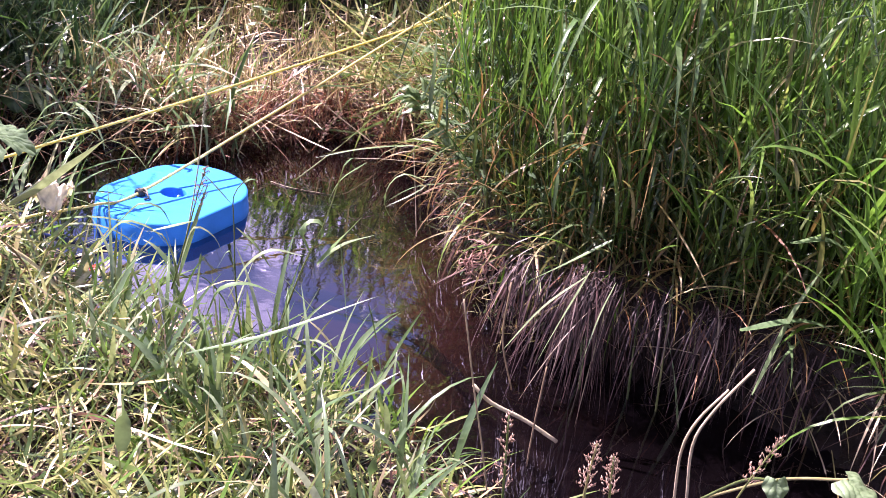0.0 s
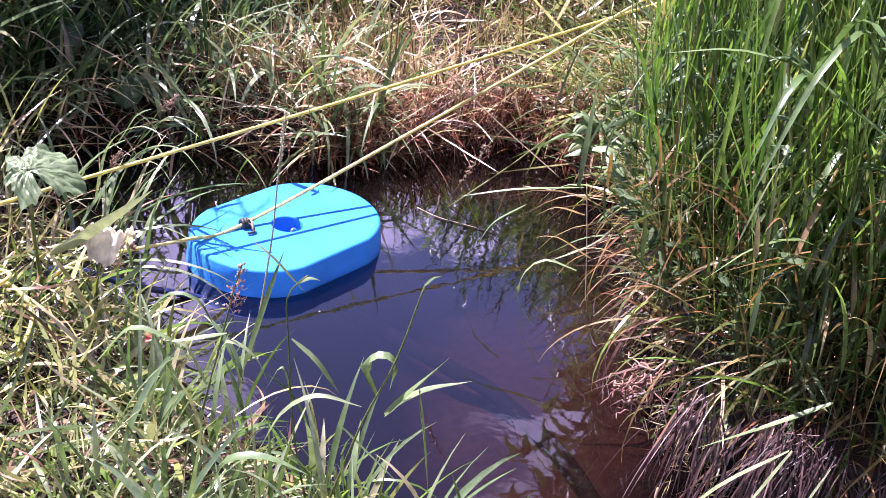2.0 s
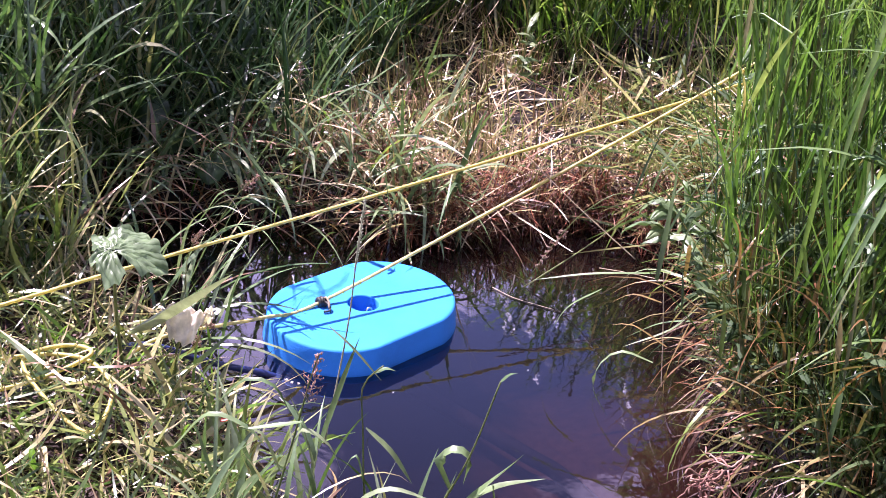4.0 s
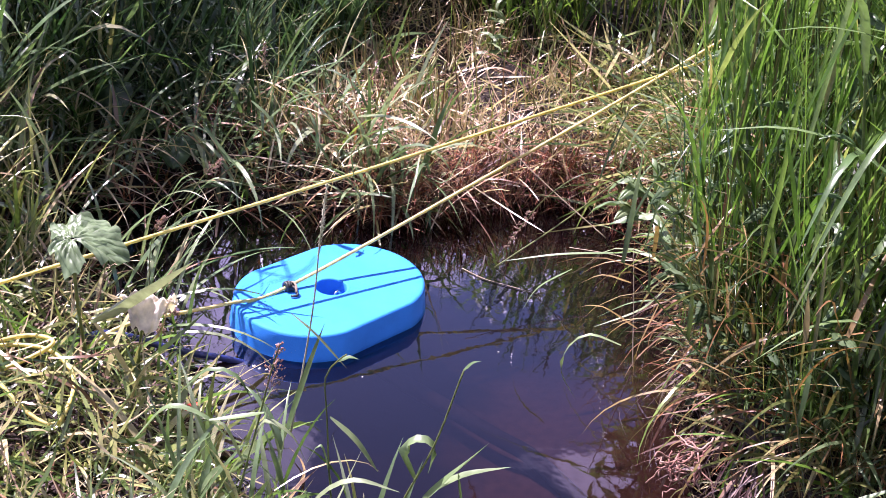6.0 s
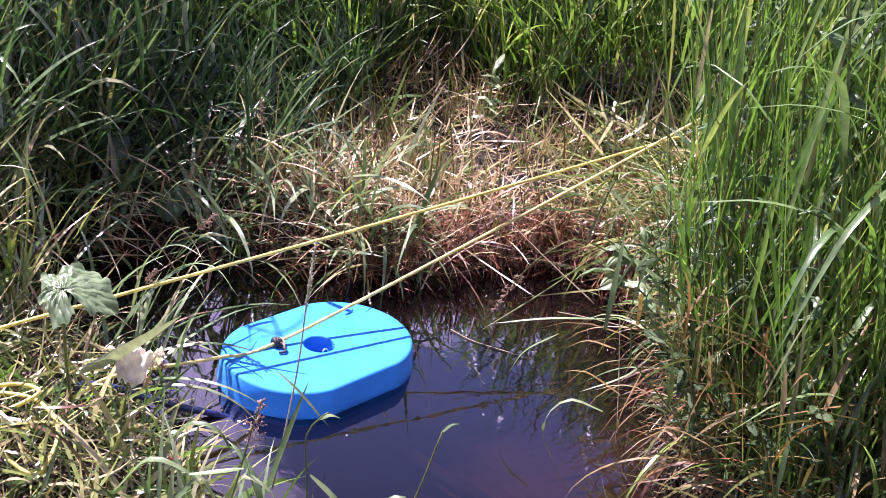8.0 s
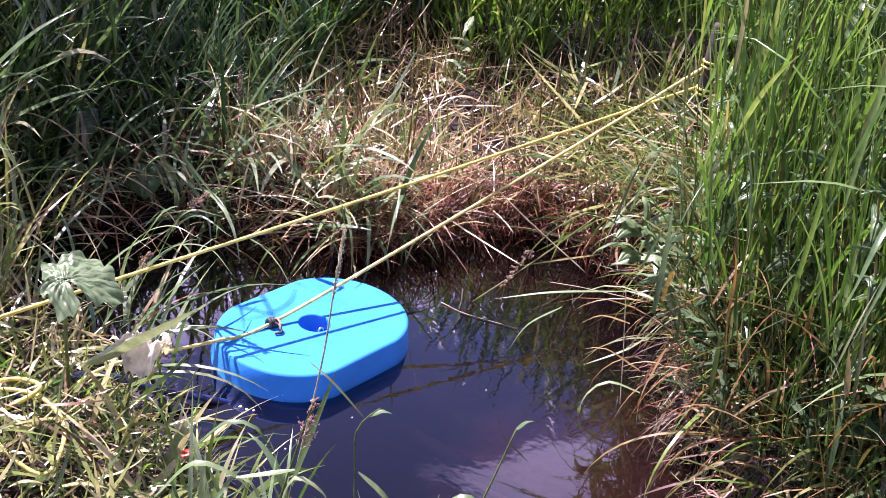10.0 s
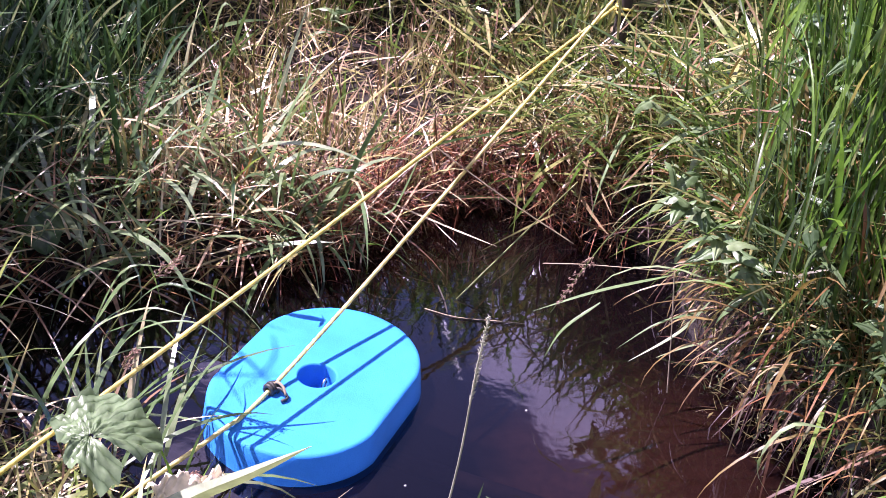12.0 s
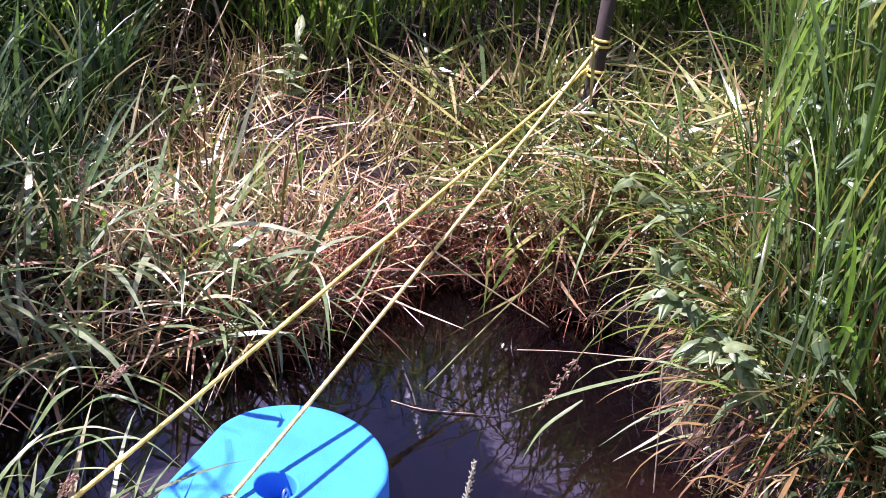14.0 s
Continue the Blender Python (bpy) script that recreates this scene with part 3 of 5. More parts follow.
stuff("edge_grass", stack(fringe(2, 9, 70, 0.12, 0, 0.02, 0.06, 0.2, 0.004, 0.009, 0.0, 0.8, 0.4, 1.9, 1.5, 7),
                          fringe(12, 17, 14, 0.16, 0, 0.05, 0.14, 0.36, 0.005, 0.012, 0.1, 1.0, 0.5, 1.8, 1.2, 7),
                          fringe(20, 24, 100, 0.07, 0.16, 0.28, 0.08, 0.22, 0.003, 0.008, 0.1, 1.5, 0.3, 2.2, 1.5, 7), fringe(24, 27, 36, 0.07, 0.2, 0.3, 0.1, 0.28, 0.003, 0.009, 0.1, 1.6, 0.5, 2.4, 1.5, 7), fringe(27, 32, 70, 0.07, 0.22, 0.3, 0.1, 0.28, 0.003, 0.009, 0.1, 1.6, 0.5, 2.4, 1.5, 7)), GREEN,
      "green grass blades leaning over the water's edge", "grass")
stuff("dead_edge_leaves", stack(fringe(12, 17, 70, 0.16, 0.0, 0.06, 0.06, 0.24, 0.002, 0.007, 0.3, 1.6, 0.2, 1.5, 1.2, 6), fringe(20, 24, 50, 0.05, 0.16, 0.28, 0.08, 0.2, 0.003, 0.007, 0.2, 1.2, 1.0, 2.2, 0.9, 8), fringe(24, 30, 60, 0.05, 0.18, 0.3, 0.08, 0.24, 0.003, 0.008, 0.2, 1.2, 1.2, 2.4, 1.1, 8)), DEAD,
      "dead tan grass leaves drooping from the bank", "dead grass")


stuff("dry_edge_grass", stack(fringe(15, 18, 110, 0.2, 0.0, 0.08, 0.06, 0.22, 0.002, 0.006, 0.4, 1.7, -0.4, 1.4, 1.5, 5),
                              fringe(15, 18, 50, 0.06, 0.02, 0.1, 0.06, 0.2, 0.002, 0.006, 0.6, 2.6, -0.4, 1.2, 1.8, 5)), STRAW,
      "straw hanging over the far water's edge", "dead grass")
def leaflets(i0, i1, n, jitter, z0, z1, l0, l1):
    """Small pointed oval leaves, each a folded diamond, facing every way."""
    p, az = along(i0, i1, n, jitter)
    c = np.column_stack([p, np.maximum(height(p[:, 0], p[:, 1]) - 0.03, 0) * 0 + U(z0, z1, n)])
    a, e, r = az + rng.normal(0, 1.1, n), U(-1.0, 0.6, n), U(-0.8, 0.8, n)
    d = np.stack([np.cos(a) * np.cos(e), np.sin(a) * np.cos(e), np.sin(e)], -1)
    q = np.stack([-np.sin(a), np.cos(a), 0 * a], -1)
    up = np.cross(d, q)
    q, up = q * np.cos(r)[:, None] + up * np.sin(r)[:, None], up * np.cos(r)[:, None] - q * np.sin(r)[:, None]
    l, w = U(l0, l1, n)[:, None], U(0.28, 0.42, n)[:, None]
    rows = [c, c + d * l * 0.35 + q * l * w * 0.5, c + d * l * 0.4 - up * l * 0.06, c + d * l * 0.35 - q * l * w * 0.5,
            c + d * l * 0.72 + q * l * w * 0.36 - up * l * 0.05, c + d * l * 0.72 - up * l * 0.1, c + d * l * 0.72 - q * l * w * 0.36 - up * l * 0.05, c + d * l - up * l * 0.2]
    v = np.stack(rows, 1).reshape(-1, 3)
    k = np.arange(n)[:, None] * 8
    f = np.concatenate([k + np.array(o) for o in ((0, 1, 2, 2), (0, 2, 3, 3), (1, 4, 5, 2), (2, 5, 6, 3), (4, 7, 5, 5), (5, 7, 6, 6))])
    return v, f


def leaf_stuff(name, arrays, mat, label, category):
    v, f = arrays
    tri, quad = f[f[:, 2] == f[:, 3]][:, :3], f[f[:, 2] != f[:, 3]]
    return stuff(name, (v, [tuple(q) for q in tri.tolist()] + [tuple(q) for q in quad.tolist()]), mat, label, category)


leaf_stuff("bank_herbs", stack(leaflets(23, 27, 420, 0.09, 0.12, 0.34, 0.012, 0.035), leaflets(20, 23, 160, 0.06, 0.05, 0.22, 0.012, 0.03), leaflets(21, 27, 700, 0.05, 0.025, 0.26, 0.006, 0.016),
                               leaflets(27, 32, 500, 0.12, 0.24, 0.42, 0.015, 0.04)), SHADE_LOWLEAF,
           "small leafy herbs covering the undercut bank, shade in their colour", "herbs")
stuff("golden_fringe", stack(fringe(20, 24, 300, 0.08, 0.14, 0.28, 0.06, 0.22, 0.0015, 0.005, 0.2, 1.6, 0.6, 2.4, 1.7, 8),
                             fringe(24, 27, 140, 0.10, 0.12, 0.33, 0.06, 0.26, 0.0015, 0.0055, 0.2, 1.8, 0.6, 2.5, 1.6, 8),
                             fringe(27, 32, 160, 0.10, 0.24, 0.34, 0.1, 0.26, 0.0015, 0.005, 0.2, 1.6, 0.6, 2.2, 1.6, 8)), GOLD,
      "golden and brown dead blades drooping over the bank", "dead grass")
stuff("corner_grass", fringe(20, 24, 380, 0.16, 0.16, 0.32, 0.08, 0.24, 0.002, 0.007, 0.0, 1.3, 0.4, 2.2, 1.6, 7), GREEN,
      "green grass arching over the corner of the pool", "grass")
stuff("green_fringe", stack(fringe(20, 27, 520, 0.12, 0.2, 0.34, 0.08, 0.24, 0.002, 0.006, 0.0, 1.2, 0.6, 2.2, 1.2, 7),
                            fringe(27, 32, 420, 0.14, 0.24, 0.36, 0.1, 0.28, 0.002, 0.007, 0.0, 1.2, 0.5, 2.0, 1.2, 7)), SHADE_LOWLEAF,
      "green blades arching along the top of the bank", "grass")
singles("drooping_grass", stack(fringe(19, 23, 90, 0.10, 0.16, 0.26, 0.1, 0.26, 0.003, 0.007, 0.0, 1.0, 0.9, 2.4, 1.0, 9),
                                fringe(23, 27, 28, 0.08, 0.20, 0.30, 0.1, 0.28, 0.004, 0.008, 0.0, 1.2, 0.9, 2.5, 1.3, 9)), 20, YELLOW,
        "yellow-green grass blade drooping down the undercut bank", "grass", "blades drooping down the bank")
stuff("bank_moss", stack(fringe(20, 27, 800, 0.05, 0.02, 0.26, 0.01, 0.035, 0.001, 0.0022, 0.4, 2.4, -0.6, 0.8, 1.5, 3),
                         fringe(23, 27, 350, 0.03, 0.02, 0.14, 0.012, 0.05, 0.001, 0.002, 0.4, 2.0, -0.6, 0.8, 1.0, 3)), STRAW2,
      "wispy olive shoots bristling from the cut bank", "shoots")
stuff("bank_litter", stack(fringe(20, 25, 90, 0.06, 0.12, 0.26, 0.05, 0.18, 0.002, 0.007, 1.5, 2.7, 0.1, 0.9, 1.5, 6),
                           fringe(24, 27, 70, 0.06, 0.12, 0.28, 0.05, 0.2, 0.002, 0.007, 1.5, 2.7, 0.1, 0.9, 1.5, 6), fringe(27, 32, 60, 0.06, 0.2, 0.3, 0.05, 0.2, 0.002, 0.006, 0.4, 2.6, -0.5, 1.8, 1.5, 6)), LITTER,
      "tangled brown dead leaves on the undercut bank", "dead grass")
stuff("overhanging_straw", stack(fringe(14, 18, 40, 0.08, 0.02, 0.12, 0.1, 0.28, 0.0025, 0.006, 0.3, 1.7, -0.2, 1.6, 1.4, 7),
                                 fringe(12, 15, 40, 0.05, 0.04, 0.12, 0.12, 0.34, 0.003, 0.007, 0.4, 1.4, 0.2, 1.2, 0.8, 6)), STRAW,
      "pale straw leaning far out over the back of the pool", "dead grass")
stuff("bent_leaves", stack(fringe(9, 12, 36, 0.08, 0.02, 0.08, 0.12, 0.3, 0.005, 0.011, 0.1, 1.2, 0.4, 1.9, 1.3, 8),
                           fringe(12, 17, 90, 0.16, 0.02, 0.14, 0.12, 0.34, 0.006, 0.014, 0.1, 1.5, 0.4, 2.2, 1.5, 8),
                           fringe(12, 16, 60, 0.34, 0.04, 0.16, 0.14, 0.34, 0.006, 0.013, 0.3, 1.6, 0.2, 1.6, 2.4, 7)), PALE,
      "long bent grey-green leaves hanging at the back of the pool", "grass")
stuff("bleached_leaves", stack(fringe(12, 17, 90, 0.26, 0.02, 0.1, 0.1, 0.26, 0.004, 0.009, 0.2, 1.7, -0.2, 1.4, 2.4, 6),
                               fringe(9, 12, 40, 0.12, 0.01, 0.05, 0.08, 0.2, 0.003, 0.007, 0.4, 1.7, -0.2, 1.2, 2.4, 6)), STRAW,
      "broad bleached dead leaves lying at the pool's back edge", "dead grass")
stuff("red_stubble", fringe(12, 17, 900, 0.3, -0.01, 0.05, 0.03, 0.12, 0.002, 0.005, 0.3, 1.7, -0.4, 0.9, 2.5, 4), RUST,
      "rusty red stubble on the mud behind the pool", "dead grass")
stuff("outflow_straw", fringe(28, 32, 330, 0.16, 0.06, 0.32, 0.08, 0.28, 0.002, 0.005, 0.2, 2.4, 0.0, 1.4, 1.6, 6), STRAW,
      "bleached straws tangled on the outflow bank", "dead grass")
singles("pond_grass", fringe(13, 17, 28, 0.08, 0.03, 0.14, 0.12, 0.3, 0.006, 0.014, 0.0, 1.4, 0.2, 2.2, 1.3, 9), 20, HERB,
        "pale grass blade leaning far out over the pool", "grass", "blades over the back of the pool")
singles("broad_grass", fringe(12, 17, 44, 0.2, 0.0, 0.1, 0.12, 0.3, 0.007, 0.014, 0.0, 1.4, 0.3, 2.2, 2.0, 8), 18, HERB,
        "broad pale grass blade arching at the pool's back edge", "grass", "broad blades on the banks")
singles("broad_grass", fringe(20, 30, 28, 0.06, 0.2, 0.32, 0.12, 0.3, 0.005, 0.010, 0.2, 1.4, 0.5, 2.0, 1.3, 7), 16, HERB,
        "broad pale grass blade arching from the undercut bank", "grass", "broad blades on the banks")


# ---- dead grass hanging from the undercut ----
def hanging_clump(x, y, z, wide, drop, n, heading):
    """A clump that leaves the lip of the bank and falls straight down, spreading a little."""
    a = heading + math.pi / 2
    o = rng.normal(0, wide * 0.4, n)
    b = np.stack([x + o * math.cos(a) + rng.normal(0, 0.012, n), y + o * math.sin(a) + rng.normal(0, 0.012, n), z + rng.normal(0, 0.014, n)], -1)
    tilt = U(1.5, 2.6, n)
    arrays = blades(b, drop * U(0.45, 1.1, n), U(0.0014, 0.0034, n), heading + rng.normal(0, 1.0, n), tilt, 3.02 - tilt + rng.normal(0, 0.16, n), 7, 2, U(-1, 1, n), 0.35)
    return tagged(part("hanging_grass_clump", arrays, SHADEROOT), "pinkish grey dead grass hanging from the bank, darkened for shade", "dead grass", "clumps hanging from the bank", "stuff")


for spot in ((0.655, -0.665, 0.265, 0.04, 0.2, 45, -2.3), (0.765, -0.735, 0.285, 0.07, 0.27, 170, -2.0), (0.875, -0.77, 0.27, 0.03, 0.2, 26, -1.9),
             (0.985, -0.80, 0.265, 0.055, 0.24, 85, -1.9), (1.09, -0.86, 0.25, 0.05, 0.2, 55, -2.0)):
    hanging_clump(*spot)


def root_tangle(x, y, z, size, n, seed):
    """A knot of fine curly roots: every strand a bent tube."""
    rnd = random.Random(seed)
    strands = []
    for k in range(n):
        p = Vector((x + rnd.gauss(0, size * 0.3), y + rnd.gauss(0, size * 0.2), z + rnd.gauss(0, size * 0.4)))
        line, d = [p], Vector((rnd.gauss(0, 1), rnd.gauss(0, 1), rnd.gauss(-0.5, 1))).normalized()
        for q in range(4):
            d = (d + Vector((rnd.gauss(0, 0.6), rnd.gauss(0, 0.6), rnd.gauss(-0.1, 0.6)))).normalized()
            line.append(line[-1] + d * size * rnd.uniform(0.12, 0.26))
        strands.append(tube(smooth_line(line, 0.008), rnd.uniform(0.0008, 0.0016), 5))
    return tagged(part("root_tangle", join(*strands), PINKROOT), "pink curly dry roots matted on the bank", "roots", kind="stuff")


root_tangle(0.572, -0.605, 0.25, 0.045, 40, 3)


# ---- tall stands ----
def stand(n, box, keep, h0, h1, leaves, ll, lw, lean=0.12, sway=(0.0, 0.0), bare=0.05, rise=(0.1, 0.55), curl=1.9, thick=(0.003, 0.0045)):
    """Upright culms with alternate arching leaves, all swaying a little one way."""
    b = on_land(n, *box, keep, -0.06)
    b[:, 2] = np.where(b[:, 0] > 0.45, np.maximum(b[:, 2], 0.255), b[:, 2])
    m = len(b)
    hgt = U(h0, h1, m)
    vx, vy = rng.normal(sway[0], lean, m), rng.normal(sway[1], lean, m)
    az, tl, cu = np.arctan2(vy, vx), np.hypot(vx, vy), U(-0.05, 0.2, m)
    stems = blades(b, hgt, U(*thick, m), az, tl, cu, 4, 3, U(-2, 2, m))
    sets = []
    for k in range(leaves):
        s = bare + (0.98 - bare) * (k + U(0.0, 1.0, m)) / leaves
        ang = tl + cu * s ** 1.4 * 0.45
        p = b + np.stack([np.sin(ang) * np.cos(az), np.sin(ang) * np.sin(az), np.cos(ang)], -1) * (hgt * s)[:, None]
        sets.append(blades(p, U(*ll, m) * (0.8 + 0.4 * np.sin(3 * s)), U(*lw, m), U(0, 6.283, m), U(*rise, m), U(0.1, curl, m) * U(0.3, 1, m) + (U(0, 1, m) < 0.12) * U(0.4, 1.2, m), 6, 3, U(-1.2, 1.2, m)))
    return stack(stems, *sets)


tall_keep = lambda x, y: inside(TALL, x, y) & ((x < 0.95) | (y > -0.25) | (U(0, 1, len(x)) < 0.4))
stuff("tall_grass", stand(930, (0.5, 1.3, -1.0, 1.1), tall_keep, 0.35, 0.9, 7, (0.13, 0.34), (0.003, 0.008), 0.06, (-0.1, 0.0), 0.15, (0.05, 0.42), 0.9), SUNNY,
      "dense stand of tall green reed grass", "grass")
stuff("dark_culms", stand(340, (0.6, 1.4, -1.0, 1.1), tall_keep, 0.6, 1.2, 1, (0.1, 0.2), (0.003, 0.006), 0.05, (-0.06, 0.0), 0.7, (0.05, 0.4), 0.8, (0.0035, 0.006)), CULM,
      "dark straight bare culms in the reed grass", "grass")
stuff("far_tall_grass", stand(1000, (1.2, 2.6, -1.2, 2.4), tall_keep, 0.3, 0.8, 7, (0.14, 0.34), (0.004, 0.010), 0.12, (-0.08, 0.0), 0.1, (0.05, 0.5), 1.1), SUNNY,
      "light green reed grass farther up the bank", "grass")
out_keep = lambda x, y: (np.hypot(x, y) < 9) & ((np.abs(x - 0.1) > 1.5) | (y > 2.6) | (y < -2.2)) & ~((x > -1.8) & (x < 2.4) & (y > 0.2) & (y < 3.0))
stuff("meadow", carpet(26000, (-9, 9, -9, 9), out_keep, 0.15, 0.5, 0.01, 0.03, 0.0, 0.0, 0.5, 0.2, 1.4, 4), DEEP, "rough green meadow around the stream", "grass")
bank_keep = lambda x, y: (x > 1.15) & (y < -0.75)
stuff("bank_top_grass", stand(430, (0.92, 1.6, -1.1, -0.2), lambda x, y: inside(TALL, x, y) | (x > 1.15), 0.12, 0.42, 6, (0.12, 0.3), (0.005, 0.012), 0.2, (-0.05, -0.12), 0.1, (0.1, 0.8), 1.9), SUNNY,
      "sunlit broad green blades on top of the stream bank", "grass")
stuff("outflow_grass", stand(300, (1.15, 2.2, -2.2, -0.75), bank_keep, 0.15, 0.5, 5, (0.14, 0.3), (0.006, 0.014), 0.2, (-0.1, 0.0)), GREEN,
      "green grass along the outflow bank", "grass")
low_keep = lambda x, y: inside(TALL, x, y)
stuff("shaded_undergrowth", stand(700, (0.62, 1.25, -0.95, 0.2), low_keep, 0.1, 0.42, 7, (0.05, 0.16), (0.003, 0.008), 0.22, (-0.14, -0.1), 0.05, (0.1, 0.8), 1.8), SHADE_LOWLEAF,
      "low green and browning leaves at the reed foot, darkened for shade", "undergrowth")
stuff("tall_grass_litter", stack(carpet(2600, (0.5, 2.0, -1.2, 1.8), tall_keep, 0.1, 0.3, 0.002, 0.005, 0.3, 0.2, 1.5, 0.2, 1.4, 5, -0.06),
                                 carpet(1300, (0.6, 1.25, -1.0, 0.3), tall_keep, 0.08, 0.26, 0.002, 0.006, 0.32, 0.1, 2.2, 0.2, 1.6, 5, -0.06)), GOLD,
      "tan dead leaves at the foot of the tall grass", "dead grass")
back_keep = lambda x, y: (((x < -0.28 + 0.3 * np.maximum(0, y - 0.6)) & (y > 0.46)) | ((x < -0.55) & (y > 0.32)) | (y > far_end(x))) & ~inside(TALL, x, y)
left_back = lambda x, y: back_keep(x, y) & (x < -0.5 - 0.17 * (y > 1.1)) & ((y < 0.5) | (x < -1.0))
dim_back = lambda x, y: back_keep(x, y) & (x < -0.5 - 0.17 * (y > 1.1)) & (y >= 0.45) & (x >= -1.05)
mid_back = lambda x, y: back_keep(x, y) & (x >= -0.5 - 0.17 * (y > 1.1))
stuff("shade_grass", stand(120, (-1.15, -0.46, 0.42, 1.15), lambda x, y: (shore(x, y) > 0.1) & (x < -0.46 - 0.1 * (y > 0.8)), 0.32, 0.62, 6, (0.14, 0.34), (0.006, 0.013), 0.14, (0.0, -0.03), 0.1, (0.1, 0.6), 1.6), SHADEGRASS,
      "tall grass shading the back of the pool, coloured darker for shade", "grass")
stuff("tall_back_grass", stand(640, (-1.8, -0.82, 0.5, 2.1), lambda x, y: x < -0.84 - 0.26 * (y - 0.5), 0.7, 1.2, 7, (0.16, 0.38), (0.008, 0.016), 0.09, (0.02, 0.0), 0.1, (0.1, 0.6), 1.6), DEEP,
      "tall rank grass rising behind the pool", "grass")
stuff("lodged_grass", carpet(2200, (-0.95, -0.3, 0.5, 1.4), lambda x, y: (shore(x, y) > 0.12) & (x < -0.34 + 0.25 * (y - 0.6)), 0.16, 0.36, 0.003, 0.008, 0.04, 0.5, 1.45, 0.0, 0.9, 6), SHADEGRASS,
      "long grass lodged flat behind the pool, shade painted into it", "grass")
stuff("rough_grass", stack(stand(450, (-1.0, -0.6, 0.2, 1.9), left_back, 0.08, 0.3, 5, (0.12, 0.3), (0.008, 0.016), 0.35, (-0.1, 0.0)),
                           stand(1100, (-1.8, -0.6, 0.2, 2.4), left_back, 0.2, 0.5, 5, (0.14, 0.36), (0.006, 0.013), 0.25, (-0.1, 0.0))), DEEP,
      "green rank grass behind the pool", "grass")
stuff("shaded_grass", stack(stand(150, (-1.05, -0.5, 0.45, 1.9), dim_back, 0.12, 0.4, 5, (0.12, 0.32), (0.005, 0.012), 0.25, (-0.05, 0.0)), stand(180, (-0.65, 0.1, 0.3, 1.4), mid_back, 0.06, 0.2, 5, (0.1, 0.28), (0.006, 0.014), 0.35, (-0.1, 0.0)),
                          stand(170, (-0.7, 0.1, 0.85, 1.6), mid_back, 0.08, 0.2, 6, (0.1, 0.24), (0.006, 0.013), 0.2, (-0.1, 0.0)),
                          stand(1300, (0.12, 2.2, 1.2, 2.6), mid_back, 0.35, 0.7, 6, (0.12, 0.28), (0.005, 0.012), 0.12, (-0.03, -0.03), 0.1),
                          stand(800, (-0.67, 0.12, 1.2, 2.4), mid_back, 0.2, 0.42, 5, (0.12, 0.28), (0.005, 0.012), 0.16, (-0.05, -0.05), 0.2)), SHADEGRASS,
      "green rank grass behind the clearing, its shade put into the colour", "grass")
stuff("brown_leaves", carpet(900, (0.82, 1.5, -1.05, -0.3), low_keep, 0.1, 0.3, 0.003, 0.008, 0.32, 0.1, 2.0, 0.2, 1.6, 6, -0.06), DEAD,
      "brown dead leaves hanging among the reed stems", "dead grass")
stuff("back_grass", stack(stand(520, (0.0, 1.6, 1.12, 1.7), lambda x, y: mid_back(x, y) | ((y > 1.15) & (x > 0.3) & ~inside(TALL, x, y)), 0.12, 0.5, 6, (0.1, 0.28), (0.004, 0.011), 0.2, (-0.03, -0.08), 0.1, (0.1, 0.8), 1.7),
                          stand(160, (-0.6, 0.1, 1.1, 1.7), mid_back, 0.1, 0.36, 5, (0.1, 0.26), (0.004, 0.011), 0.25, (0.0, -0.08), 0.1, (0.1, 0.8), 1.7)), GREEN,
      "sunlit green grass at the back of the clearing", "grass")
post_keep = lambda x, y: (np.hypot(x - 0.76, y - 0.80) < 0.17) & ((y > 0.80) | (np.abs(x - 0.75) > 0.06))
stuff("stake_grass", stand(60, (0.55, 0.95, 0.55, 0.95), post_keep, 0.05, 0.14, 4, (0.06, 0.15), (0.004, 0.008), 0.5), MOWN,
      "yellow-green grass growing round the stake", "grass")
near_keep = lambda x, y: (shore(x, y) < 0.4) & (shore(x, y) > 0.02) & (x < 0.4) & (y < -0.5) & (y > -1.3)
spit_keep = lambda x, y: (x < -0.04) & (y < -0.34 - 0.4 * np.maximum(0, -0.2 - x)) & (shore(x, y) < 0.16) & (shore(x, y) > 0.005)
stuff("pool_edge_grass", stack(carpet(480, (-0.36, -0.02, -0.62, -0.26), spit_keep, 0.07, 0.2, 0.003, 0.008, 0.02, 0.2, 1.5, 0.3, 1.7, 6),
                               carpet(60, (-0.30, -0.02, -0.62, -0.28), spit_keep, 0.12, 0.24, 0.008, 0.013, 0.02, 0.2, 1.2, 0.5, 1.9, 8)), MOWN,
      "yellow-green grass leaning over the near edge of the pool", "grass")
stuff("near_edge_grass", stand(110, (-0.1, 0.42, -1.3, -0.55), near_keep, 0.05, 0.17, 4, (0.07, 0.19), (0.006, 0.013), 0.3), PALE,
      "pale green broad-bladed grass on the near bank", "grass")
left_keep = lambda x, y: (x < -0.56 - 0.2 * y) & (y < 0.3)
stuff("left_tall_grass", stand(150, (-1.25, -0.58, -0.05, 0.5), lambda x, y: (x < -0.58 - 0.2 * np.maximum(0, 0.2 - y)) & (shore(x, y) > 0.05), 0.22, 0.46, 6, (0.14, 0.32), (0.005, 0.012), 0.16, (0.0, -0.02), 0.1, (0.1, 0.7), 1.7), DEEP,
      "tall green glossy grass beside the pool", "grass")
